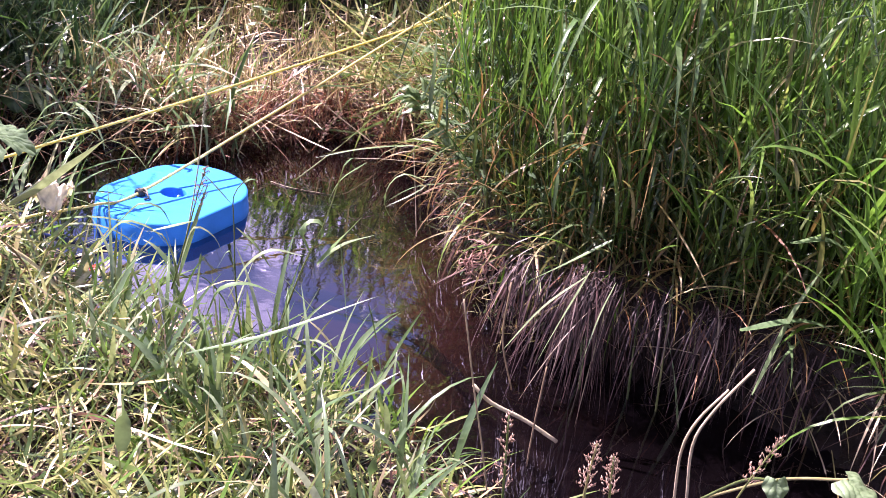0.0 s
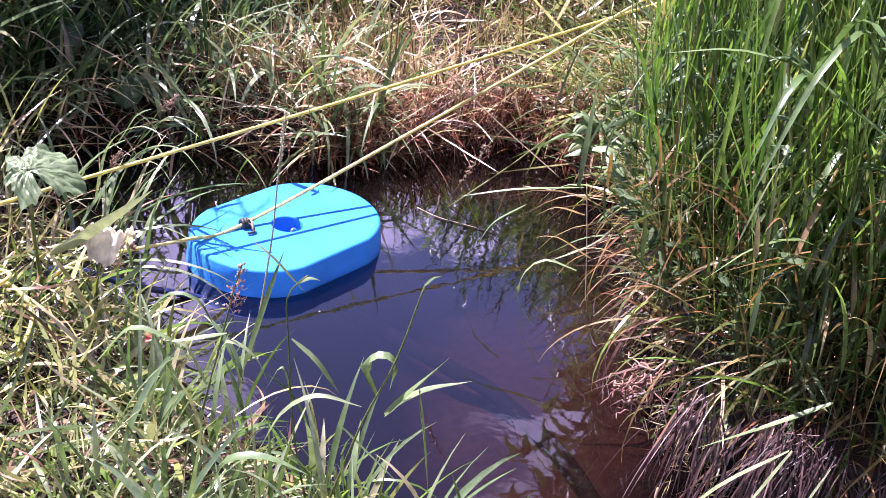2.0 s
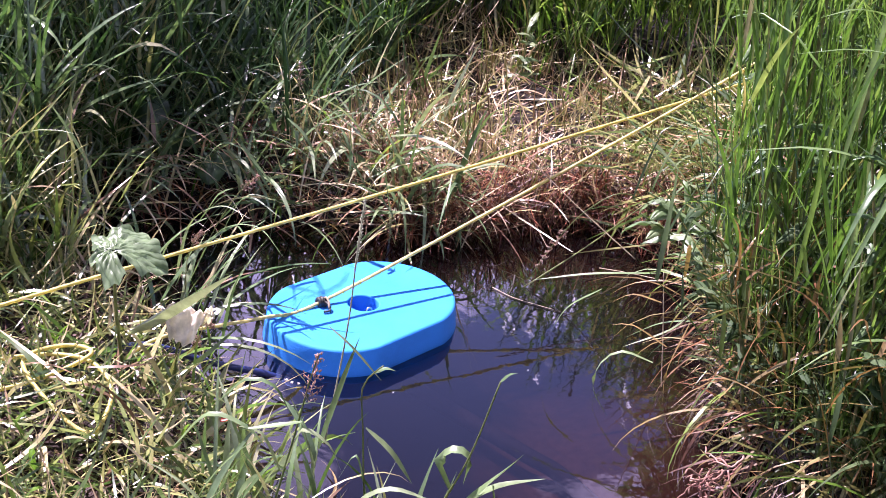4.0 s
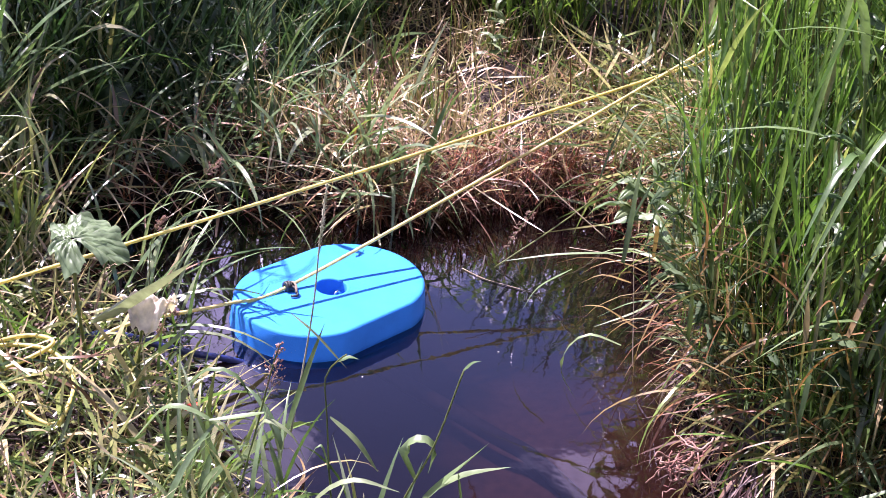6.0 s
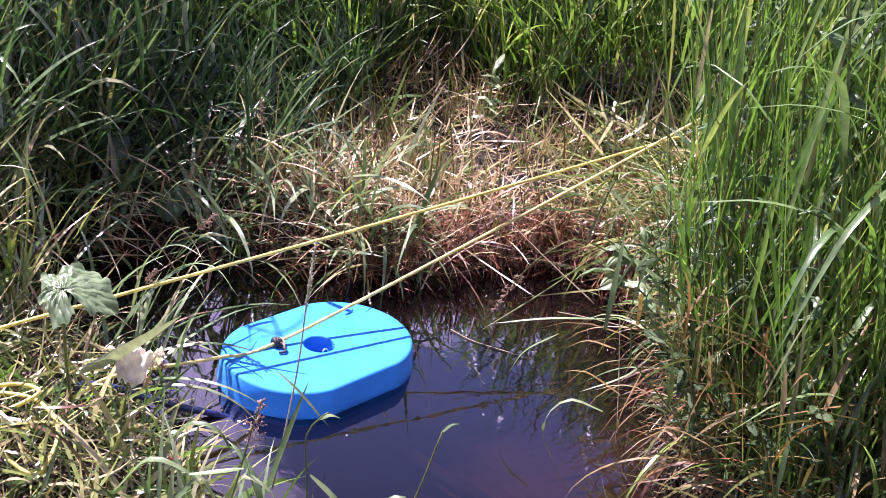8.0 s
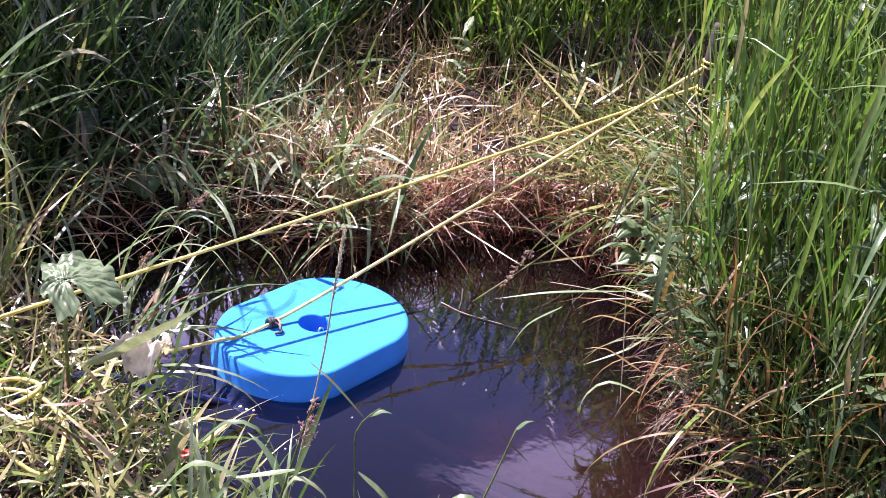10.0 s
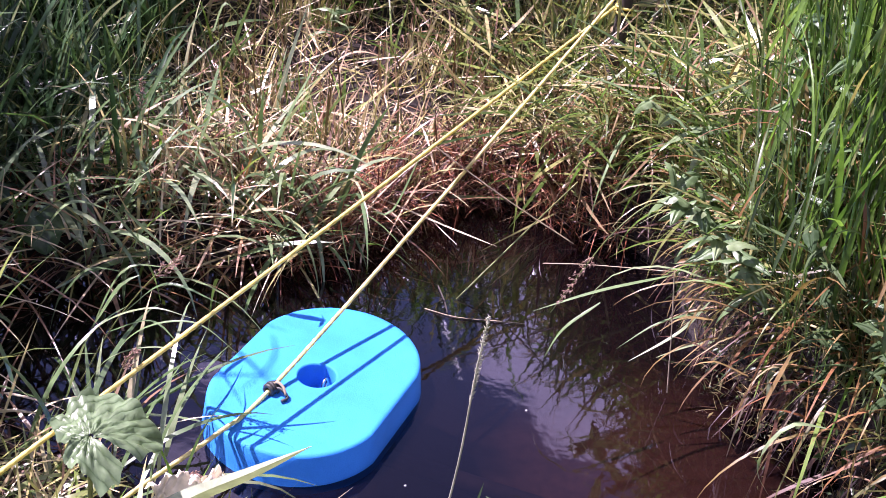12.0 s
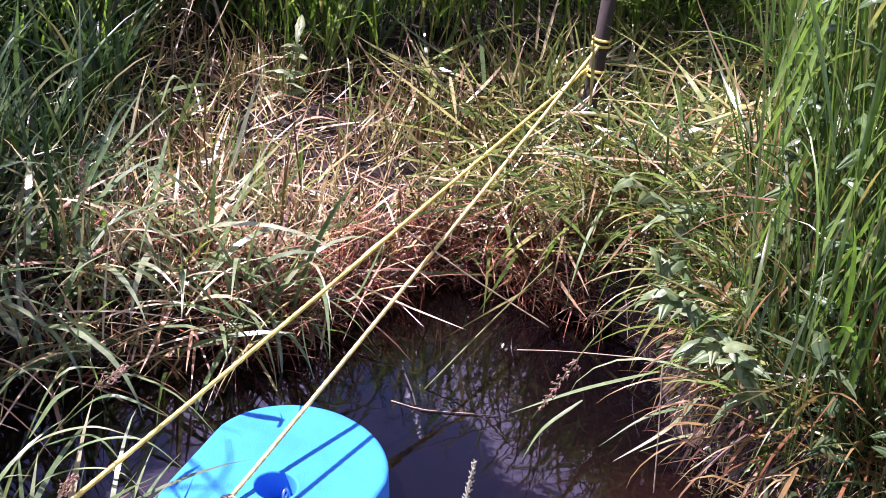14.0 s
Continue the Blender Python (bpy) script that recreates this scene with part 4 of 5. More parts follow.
stuff("left_bank_grass", stand(170, (-0.98, -0.5, -0.2, 0.34), lambda x, y: (shore(x, y) > 0.03) & (x < -0.5), 0.08, 0.28, 6, (0.08, 0.24), (0.004, 0.010), 0.25, (0.0, -0.03), 0.05, (0.1, 0.9), 1.8), MOWN,
      "yellow-green grass tufts at the edge of the pool", "grass")
stuff("broad_bladed_grass", stand(85, (-1.1, -0.5, 0.0, 0.75), lambda x, y: (x < -0.56) & (shore(x, y) > 0.05), 0.18, 0.42, 5, (0.14, 0.3), (0.009, 0.015), 0.2, (0.04, -0.05), 0.2, (0.2, 0.9), 1.9), PALE,
      "broad glossy grass blades arching at the back of the pool", "grass")
stuff("bank_grass", stand(110, (-1.5, -0.5, -0.45, 0.3), left_keep, 0.06, 0.2, 5, (0.08, 0.22), (0.005, 0.011), 0.3, (-0.1, 0)), PALE,
      "leafy green grass on the bank", "grass")


# ---- the float ----
def float_body():
    hw, c, re = 0.1316, 0.0564, 0.1336
    th = math.asin(min(1, hw / re))

    def outline(off):
        e = [(c + (re + off) * math.cos(a), (re + off) * math.sin(a)) for a in np.linspace(-th, th, 33)]
        (x0, y0), (x1, y1) = e[-1], (-e[0][0], -e[0][1])
        e += [(x0 + (x1 - x0) * k / 12, y0 + (y1 - y0) * k / 12) for k in range(1, 12)]
        return e + [(-x, -y) for x, y in e]
    levels = [(0.07, -0.012), (0.0705, -0.006), (0.0692, -0.0018), (0.066, 0.0), (0.045, 0.0025), (0.02, 0.0055), (0.012, 0.0065), (0.008, 0.0075), (0.004, 0.003)]
    hole = [(0.070, 0.0325), (0.0703, 0.0302), (0.067, 0.0288), (0.03, 0.0285), (0.004, 0.0285)]
    n = 88
    verts, faces = [], []
    for z, off in levels:
        verts += [(x, y, z) for x, y in outline(off)]
    for i in range(len(levels) - 1):
        faces += [(i * n + k, (i + 1) * n + k, (i + 1) * n + (k + 1) % n, i * n + (k + 1) % n) for k in range(n)]
    h0 = len(verts)
    for z, r in hole:
        verts += [(r * math.cos(math.atan2(y, x)), r * math.sin(math.atan2(y, x)), z) for x, y in outline(0)]
    for i in range(len(hole) - 1):
        faces += [(h0 + i * n + k, h0 + i * n + (k + 1) % n, h0 + (i + 1) * n + (k + 1) % n, h0 + (i + 1) * n + k) for k in range(n)]
    lo, lh = (len(levels) - 1) * n, h0 + (len(hole) - 1) * n
    for k in range(n):
        q = (k + 1) % n
        faces.append((k, q, h0 + q, h0 + k))
        faces.append((lo + q, lo + k, lh + k, lh + q))
    return verts, faces


foam_float = thing("foam_float", "bright blue oval foam float with a round hole", "float", where=pose(0, 0, 0, 0, 0, 52.7))
part("body", float_body(), FOAM, foam_float)
eye_ring = smooth_line([(0.004 + 0.007 * math.cos(a), -0.012, 0.055 + 0.009 * math.sin(a)) for a in np.linspace(-1.2, 4.3, 12)], 0.002)
eyelet = part("eyelet", tube([(0.004, -0.012, 0.01), (0.004, -0.012, 0.047)], 0.0025, 8), STEEL, foam_float, "bright steel screw eye")
part("ring", tube(eye_ring, 0.0022, 8), STEEL, eyelet)

# ---- ropes, stake, hose ----
KNOT = Vector((-0.072, -0.031, 0.0775))
NEAR_END, FAR_TOP = Vector((-0.29, -0.262, 0.10)), Vector((0.745, 0.775, 0.412))


def laid_rope(name, ctrl, label, radius=0.0032, mat=None):
    ob = thing(name, label, "rope")
    part("rope_body", tube(smooth_line(ctrl, 0.004), radius, 12, 3, 190.0), mat or ROPE, ob)
    return ob


laid_rope("float_rope", [NEAR_END + Vector((-0.06, -0.05, -0.03)), NEAR_END, (-0.16, -0.13, 0.083), KNOT, KNOT.lerp(FAR_TOP, 0.35) - Vector((0, 0, 0.006)), KNOT.lerp(FAR_TOP, 0.7) - Vector((0, 0, 0.006)), FAR_TOP],
          "taut bleached cream rope tied across the blue float", 0.0033, PALEROPE)
FAR_A, FAR_B = Vector((-0.62, -0.492, 0.175)), Vector((0.745, 0.81, 0.35))
laid_rope("bank_rope", [FAR_A + Vector((-0.15, -0.12, -0.06)), FAR_A, FAR_A.lerp(FAR_B, 0.5) - Vector((0, 0, 0.004)), FAR_B], "taut yellow rope stretched over the pool")
knot = thing("knot", "dark cord lashing on the rope at the float", "knot", where=Matrix.Translation(KNOT))
loops = []
for j in range(4):
    q = Euler((0.4 * j, 1.57 + 0.25 * j, 0.75 + 0.3 * j)).to_matrix()
    loops.append(tube([q @ Vector((0.0072 * math.cos(a), 0.0072 * math.sin(a), 0.0045 * j - 0.007)) for a in np.linspace(0, 6.0, 16)], 0.0034, 6))
lashing = part("lashing", join(*loops), CORD, knot)
part("loose_end", tube(smooth_line([(0, 0, 0), (0.012, -0.01, 0.004), (0.020, -0.022, -0.003), (0.010, -0.028, -0.004)], 0.003), 0.0024, 6), CORD, lashing)
part("loose_end", tube(smooth_line([(0.002, 0.002, 0.004), (0.008, -0.004, 0.012), (0.015, -0.012, 0.008), (0.018, -0.02, -0.001)], 0.003), 0.0022, 6), TWIG, lashing, "frayed pale cord end")
coil = smooth_line([(-0.62, -0.50, 0.16), (-0.52, -0.47, 0.15), (-0.43, -0.43, 0.155), (-0.36, -0.43, 0.16), (-0.31, -0.46, 0.15), (-0.29, -0.51, 0.14), (-0.30, -0.56, 0.125),
                    (-0.36, -0.54, 0.14), (-0.44, -0.47, 0.165), (-0.40, -0.41, 0.165), (-0.35, -0.43, 0.17), (-0.42, -0.50, 0.15), (-0.52, -0.55, 0.14), (-0.66, -0.55, 0.13)], 0.004)
rope_coil = thing("rope_coil", "loose loops of yellow rope lying on the grass", "rope", where=Matrix.Translation((0, 0, -0.014)))
part("rope_body", tube(coil, 0.0034, 12, 3, 190.0), ROPE, rope_coil)

stake = thing("stake", "dark weathered wooden stake holding the rope ends", "stake", where=Matrix.Translation((0.76, 0.80, 0.0)))
part("post", tube([(0, 0, -0.05), (0.002, 0, 0.15), (0.004, 0.003, 0.35), (0.003, 0.004, 0.50), (0.003, 0.004, 0.507)], [0.015, 0.016, 0.0155, 0.015, 0.011], 12), WOOD, stake)
for z in (0.34, 0.352, 0.404, 0.416):
    part("rope_turn", tube([(0.004 + 0.018 * math.cos(a), 0.003 + 0.018 * math.sin(a), z + 0.003 * math.sin(a * 0.5)) for a in np.linspace(0, 6.283, 20)], 0.0028, 8), ROPE, stake)

hose = thing("hose", "dark blue rubber hose at the water's edge", "hose")
part("tube", tube(smooth_line([(-0.09, -0.195, 0.006), (-0.138, -0.214, 0.026), (-0.19, -0.232, 0.04), (-0.241, -0.25, 0.058), (-0.29, -0.266, 0.078), (-0.34, -0.285, 0.085), (-0.41, -0.37, 0.085), (-0.45, -0.49, 0.1), (-0.55, -0.62, 0.09)], 0.01), 0.006, 10), HOSE, hose)
pipe = thing("sunken_pipe", "silt-covered pipe lying on the pool bed", "pipe")
part("tube", tube(smooth_line([(0.10, 0.0, -0.09), (0.16, -0.05, -0.085), (0.337, -0.182, -0.075), (0.399, -0.227, -0.072), (0.487, -0.345, -0.06), (0.53, -0.427, -0.047), (0.562, -0.506, -0.04), (0.63, -0.66, -0.045), (0.72, -0.85, -0.06)], 0.015), 0.015, 10), PIPE, pipe)


# ---- single plants ----
def ribbon(ctrl, width, fold=0.3, turn=0.0, step=0.012):
    """One leaf blade along a curve: broad above its foot, tapering to the tip, folded along the midrib."""
    pts = smooth_line(ctrl, step)
    n = len(pts)
    verts, faces = [], []
    for i, p in enumerate(pts):
        t = (pts[min(i + 1, n - 1)] - pts[max(i - 1, 0)]).normalized()
        side = t.cross(Vector((0, 0, 1)))
        side = side.normalized() if side.length > 0.05 else Vector((1, 0, 0))
        up = side.cross(t)
        u = i / (n - 1)
        a = turn * (u - 0.3)
        side, up = side * math.cos(a) + up * math.sin(a), up * math.cos(a) - side * math.sin(a)
        w = 0.5 * width * max(0.04, (1 - u ** 2.6) * min(1, 0.45 + 3 * u))
        verts += [p - side * w, p - up * w * fold, p + side * w]
    for i in range(n - 1):
        for k in (0, 1):
            j = i * 3 + k
            faces.append((j, j + 1, j + 4, j + 3))
    return verts, faces


def husk_at(c, d, size):
    e, g = d.orthogonal().normalized() * 0.22 * size, d.cross(d.orthogonal()).normalized() * 0.22 * size
    v = [c - d * size * 0.5, c + e, c + g, c - e, c - g, c + d * size * 0.7]
    return v, [(0, 2, 1), (0, 3, 2), (0, 4, 3), (0, 1, 4), (5, 1, 2), (5, 2, 3), (5, 3, 4), (5, 4, 1)]


def spikelets(ctrl, width, seed, slim):
    """A grass flower head: a slim spike of close husks, or a loose plume of short branches that carry bunches of them."""
    rnd = random.Random(seed)
    pts = smooth_line(ctrl, 0.002)
    axis = (pts[-1] - pts[0]).normalized()
    out = []
    for i in range(110 if slim else 22):
        u = (i + rnd.random()) / (110 if slim else 22)
        p = pts[int(u * (len(pts) - 1))]
        o = axis.orthogonal().normalized()
        o.rotate(Matrix.Rotation(i * 2.4 + rnd.uniform(-0.4, 0.4), 3, axis))
        if slim:
            c = p + o * width * 0.5 * (0.25 + math.sin(math.pi * min(1, 0.15 + 0.85 * (1 - u))) ** 0.8) * rnd.uniform(0.2, 1.0)
            out.append(husk_at(c, (axis * 0.8 + o * rnd.uniform(0.3, 0.9)).normalized(), rnd.uniform(0.0035, 0.005)))
            continue
        tip = p + (o * rnd.uniform(0.25, 0.6) + axis * rnd.uniform(0.1, 0.5)) * width * (1.1 - 0.75 * u)
        out.append(tube([p, (p + tip) / 2 + axis * 0.001, tip], 0.0004, 4))
        for k in range(rnd.randint(4, 8)):
            c = p.lerp(tip, rnd.uniform(0.35, 1.1)) + Vector((rnd.gauss(0, 1), rnd.gauss(0, 1), rnd.gauss(0, 1))) * 0.0013
            out.append(husk_at(c, (axis + o * rnd.uniform(0.0, 0.8) + Vector((rnd.gauss(0, 0.3), rnd.gauss(0, 0.3), 0))).normalized(), rnd.uniform(0.003, 0.005)))
    return join(*out)


def stalk(label, stem, leaves=(), head=None, radius=0.0016, stem_mat=None, leaf_mat=None, group="grass stalks at the pool"):
    """A grass plant: stem, each leaf blade and the flower head are parts."""
    ob = thing("grass_stalk", label, "grass stalk", group)
    pts = smooth_line(stem, 0.015)
    part("stem", tube(pts, [radius * (1 - 0.45 * i / len(pts)) for i in range(len(pts))], 6), stem_mat or STALK, ob)
    for ctrl, width in leaves:
        part("leaf", ribbon(ctrl, width, turn=random.uniform(-0.9, 0.9)), leaf_mat or HERB, ob)
    if head:
        slim = head[1] < 0.01
        part("seed_head", spikelets(head[0], head[1], len(stem), slim), SPIKE if slim else SEED, ob, "slim pale flower spike" if slim else "pinkish brown seed head")
    return ob


def blade(label, ctrl, width, mat=None, name="long_grass", group="long grass blades over the pool"):
    ob = thing(name, label, "grass", group)
    part("leaf", ribbon(ctrl, width, turn=random.uniform(-0.7, 0.7)), mat or HERB, ob)
    return ob


def straw(label, ctrl, radius=0.0014, mat=None, name="dry_stem"):
    ob = thing(name, label, "dry stem", "dry stems round the pool")
    part("stem", tube(smooth_line(ctrl, 0.015), radius, 6), mat or TWIG, ob)
    return ob


random.seed(5)
stalk("green grass stem with a pinkish seed head", [(0.029, -0.790, 0.239), (0.049, -0.790, 0.345), (0.062, -0.790, 0.420), (0.071, -0.790, 0.460)],
      [([(0.035, -0.790, 0.284), (0.009, -0.790, 0.337), (-0.019, -0.790, 0.341)], 0.008), ([(0.042, -0.800, 0.301), (0.058, -0.800, 0.358), (0.092, -0.800, 0.344), (0.110, -0.800, 0.306)], 0.011), ([(0.058, -0.800, 0.370), (0.018, -0.800, 0.356), (-0.015, -0.800, 0.345)], 0.009)],
      ([(0.062, -0.790, 0.392), (0.066, -0.790, 0.421), (0.071, -0.790, 0.462)], 0.024))
stalk("pale green grass plant with broad folded leaves by the water", [(0.197, -0.870, 0.190), (0.229, -0.870, 0.323), (0.258, -0.870, 0.413), (0.279, -0.870, 0.515)],
      [([(0.279, -0.870, 0.515), (0.287, -0.870, 0.525), (0.295, -0.870, 0.528)], 0.008), ([(0.258, -0.870, 0.350), (0.293, -0.870, 0.381), (0.343, -0.870, 0.401)], 0.013), ([(0.253, -0.880, 0.347), (0.283, -0.880, 0.391), (0.315, -0.880, 0.435)], 0.016),
       ([(0.242, -0.860, 0.357), (0.226, -0.860, 0.393), (0.238, -0.860, 0.412), (0.258, -0.860, 0.406), (0.255, -0.860, 0.367)], 0.014), ([(0.288, -0.870, 0.380), (0.302, -0.870, 0.311), (0.314, -0.870, 0.236)], 0.014), ([(0.218, -0.880, 0.229), (0.211, -0.880, 0.287), (0.221, -0.880, 0.313)], 0.016), ([(0.206, -0.860, 0.307), (0.245, -0.860, 0.268), (0.282, -0.860, 0.232)], 0.005)])
stalk("thin grass stem with a bent tip over the water", [(0.164, -0.750, 0.067), (0.137, -0.750, 0.204), (0.123, -0.750, 0.339), (0.118, -0.750, 0.395), (0.131, -0.750, 0.421), (0.141, -0.750, 0.432)],
      [([(0.131, -0.750, 0.421), (0.144, -0.750, 0.429), (0.156, -0.750, 0.427)], 0.010), ([(0.127, -0.750, 0.340), (0.160, -0.750, 0.312), (0.190, -0.750, 0.269)], 0.012), ([(0.135, -0.750, 0.239), (0.118, -0.750, 0.297), (0.099, -0.750, 0.259)], 0.007)])
blade("upright pale grass blade on the near bank", [(0.062, -0.980, 0.276), (0.070, -0.980, 0.351), (0.073, -0.980, 0.403)], 0.02)
blade("arching green grass blade on the near bank", [(0.087, -1.000, 0.310), (0.103, -1.000, 0.355), (0.144, -1.000, 0.367), (0.188, -1.000, 0.351)], 0.015)
blade("arching green grass blade on the near bank", [(-0.095, -0.800, 0.304), (-0.054, -0.800, 0.359), (-0.008, -0.800, 0.351), (0.019, -0.800, 0.323)], 0.012)
blade("arching green grass blade on the near bank", [(0.118, -0.900, 0.287), (0.143, -0.900, 0.347), (0.179, -0.900, 0.376), (0.229, -0.900, 0.369)], 0.010)
blade("arching green grass blade on the near bank", [(-0.070, -0.700, 0.307), (-0.035, -0.700, 0.347), (0.000, -0.700, 0.344), (0.023, -0.700, 0.306)], 0.009)
blade("long pale blade lying over the near bank", [(0.062, -1.050, 0.273), (0.181, -1.050, 0.314), (0.330, -1.050, 0.386)], 0.009)
blade("upright pale grass blade on the near bank", [(0.280, -1.500, 0.358), (0.277, -1.500, 0.405), (0.279, -1.500, 0.435)], 0.016)
blade("upright pale grass blade on the near bank", [(0.006, -1.500, 0.416), (0.006, -1.500, 0.466), (0.003, -1.500, 0.486)], 0.018)
for a in ([(0.402, -1.600, 0.417), (0.399, -1.600, 0.454), (0.389, -1.600, 0.548)], [(0.483, -1.620, 0.436), (0.479, -1.620, 0.472), (0.480, -1.620, 0.532)], [(0.511, -1.620, 0.437), (0.507, -1.620, 0.466), (0.501, -1.620, 0.517)], [(0.709, -1.500, 0.349), (0.724, -1.500, 0.399), (0.752, -1.500, 0.469)]):
    stalk("brown grass stem with a fluffy pinkish seed head", a, (), ([Vector(a[1]), (Vector(a[1]) + Vector(a[2])) / 2, a[2]], 0.026))
straw("bleached thin grass stem over the stream", [(0.445, -1.100, 0.415), (0.481, -1.100, 0.275), (0.509, -1.100, 0.176), (0.539, -1.100, 0.060)])
straw("bent bleached stick over the stream", [(0.522, -0.950, 0.181), (0.555, -0.950, 0.150), (0.621, -0.950, 0.117), (0.682, -0.950, 0.078)], 0.0035)
straw("bleached thin grass stem over the stream", [(0.621, -1.000, 0.252), (0.620, -1.000, 0.145), (0.622, -1.000, 0.061)])
straw("bleached thin grass stem over the stream", [(0.538, -1.000, 0.397), (0.541, -1.000, 0.298), (0.571, -1.000, 0.207)])
straw("white arching dry stem over the stream", [(0.844, -1.100, 0.071), (0.833, -1.100, 0.170), (0.846, -1.100, 0.229), (0.883, -1.100, 0.287)], 0.0024)
straw("white arching dry stem over the stream", [(0.855, -1.120, 0.087), (0.839, -1.120, 0.195), (0.857, -1.120, 0.258), (0.904, -1.120, 0.337)], 0.0024)
blade("broad pale reed leaf arching from the bank", [(0.758, -0.800, 0.391), (0.687, -0.800, 0.342), (0.620, -0.800, 0.299)], 0.009)
blade("broad pale reed leaf arching from the bank", [(0.720, -0.820, 0.330), (0.652, -0.820, 0.263), (0.593, -0.820, 0.169)], 0.007)
blade("broad pale reed leaf arching from the bank", [(0.712, -0.850, 0.353), (0.674, -0.850, 0.242), (0.649, -0.850, 0.162)], 0.007)
blade("broad pale reed leaf arching from the bank", [(0.953, -0.950, 0.312), (1.057, -0.950, 0.337), (1.153, -0.950, 0.310)], 0.018)
blade("broad pale reed leaf arching from the bank", [(0.997, -0.950, 0.476), (1.074, -0.950, 0.482), (1.182, -0.950, 0.396)], 0.02)
blade("broad pale reed leaf arching from the bank", [(1.007, -0.950, 0.188), (1.035, -0.950, 0.344), (1.067, -0.950, 0.440)], 0.014)
blade("broad pale reed leaf arching from the bank", [(0.921, -0.650, 0.650), (0.819, -0.650, 0.664), (0.768, -0.650, 0.652)], 0.013)
blade("broad pale reed leaf arching from the bank", [(1.232, -0.950, 0.268), (1.155, -0.950, 0.286), (1.067, -0.950, 0.303)], 0.018)
blade("broad pale reed leaf arching from the bank", [(1.089, -0.900, 0.511), (1.007, -0.900, 0.584), (0.934, -0.900, 0.673)], 0.014)
blade("broad pale reed leaf arching from the bank", [(0.966, -0.800, 0.014), (0.925, -0.800, 0.147), (0.872, -0.800, 0.272)], 0.014)
blade("broad pale reed leaf arching from the bank", [(0.761, -0.850, 0.335), (0.745, -0.850, 0.269), (0.733, -0.850, 0.178)], 0.006)
blade("arching grass blade drooping from the undercut bank", [(0.474, -0.530, 0.362), (0.431, -0.530, 0.372), (0.406, -0.530, 0.349), (0.402, -0.530, 0.308), (0.428, -0.530, 0.266)], 0.006, HERB)
blade("arching grass blade drooping from the undercut bank", [(0.519, -0.050, 0.253), (0.405, -0.050, 0.232), (0.306, -0.050, 0.202)], 0.007, HERB)
blade("arching grass blade drooping from the undercut bank", [(0.427, -0.020, 0.189), (0.374, -0.020, 0.143), (0.350, -0.020, 0.087)], 0.007, HERB)
blade("arching grass blade drooping from the undercut bank", [(0.450, -0.100, 0.513), (0.492, -0.100, 0.480), (0.528, -0.100, 0.445)], 0.02, HERB)
blade("arching grass blade drooping from the undercut bank", [(0.467, -0.300, 0.495), (0.539, -0.300, 0.460), (0.642, -0.300, 0.396)], 0.016, HERB)
blade("arching grass blade drooping from the undercut bank", [(0.637, -0.200, 0.125), (0.632, -0.200, 0.182), (0.679, -0.200, 0.202)], 0.012, HERB)
blade("arching grass blade drooping from the undercut bank", [(0.686, 0.000, 0.280), (0.804, 0.000, 0.210), (0.960, 0.000, 0.097)], 0.02, HERB)
blade("arching grass blade drooping from the undercut bank", [(0.743, 0.150, 0.308), (0.844, 0.150, 0.261), (0.965, 0.150, 0.148)], 0.018, HERB)
blade("arching grass blade drooping from the undercut bank", [(0.597, -0.050, 0.203), (0.556, -0.050, 0.146), (0.481, -0.050, 0.096)], 0.007, HERB)
blade("arching grass blade drooping from the undercut bank", [(0.627, 0.000, 0.147), (0.547, 0.000, 0.129), (0.482, 0.000, 0.083)], 0.006, HERB)
blade("arching grass blade drooping from the undercut bank", [(0.521, -0.300, 0.255), (0.463, -0.300, 0.284), (0.430, -0.300, 0.278)], 0.007, DEAD)
blade("arching grass blade drooping from the undercut bank", [(0.538, -0.350, 0.329), (0.521, -0.350, 0.245), (0.525, -0.350, 0.184)], 0.008, DEAD)
blade("arching grass blade drooping from the undercut bank", [(0.511, -0.200, 0.277), (0.464, -0.200, 0.284), (0.431, -0.200, 0.262)], 0.006, DEAD)
blade("arching grass blade drooping from the undercut bank", [(0.702, 0.050, 0.046), (0.642, 0.050, 0.039), (0.568, 0.050, 0.013)], 0.006, HERB)
blade("arching grass blade drooping from the undercut bank", [(0.698, 0.000, 0.141), (0.644, 0.000, 0.091), (0.590, 0.000, 0.033)], 0.005, DEAD)
blade("green grass blade at the back of the pool", [(-0.729, 0.550, 0.367), (-0.672, 0.550, 0.330), (-0.640, 0.550, 0.263)], 0.015)
blade("green grass blade at the back of the pool", [(-0.772, 0.300, 0.348), (-0.732, 0.300, 0.281), (-0.717, 0.300, 0.197)], 0.014)
blade("green grass blade at the back of the pool", [(-0.369, 0.200, 0.096), (-0.324, 0.200, 0.148), (-0.265, 0.200, 0.139)], 0.010)
blade("green grass blade at the back of the pool", [(-0.184, 0.100, 0.372), (-0.150, 0.100, 0.344), (-0.120, 0.100, 0.292)], 0.013)
blade("green grass blade at the back of the pool", [(-0.296, 0.200, 0.267), (-0.257, 0.200, 0.208), (-0.231, 0.200, 0.168)], 0.013)
blade("green grass blade at the back of the pool", [(-0.110, 0.500, 0.417), (-0.091, 0.500, 0.464), (-0.057, 0.500, 0.426)], 0.014)
blade("green grass blade at the back of the pool", [(-0.400, 0.250, 0.172), (-0.345, 0.250, 0.238), (-0.274, 0.250, 0.215)], 0.011)
blade("green grass blade at the back of the pool", [(-0.338, 0.150, 0.034), (-0.276, 0.150, 0.172), (-0.209, 0.150, 0.179)], 0.010)
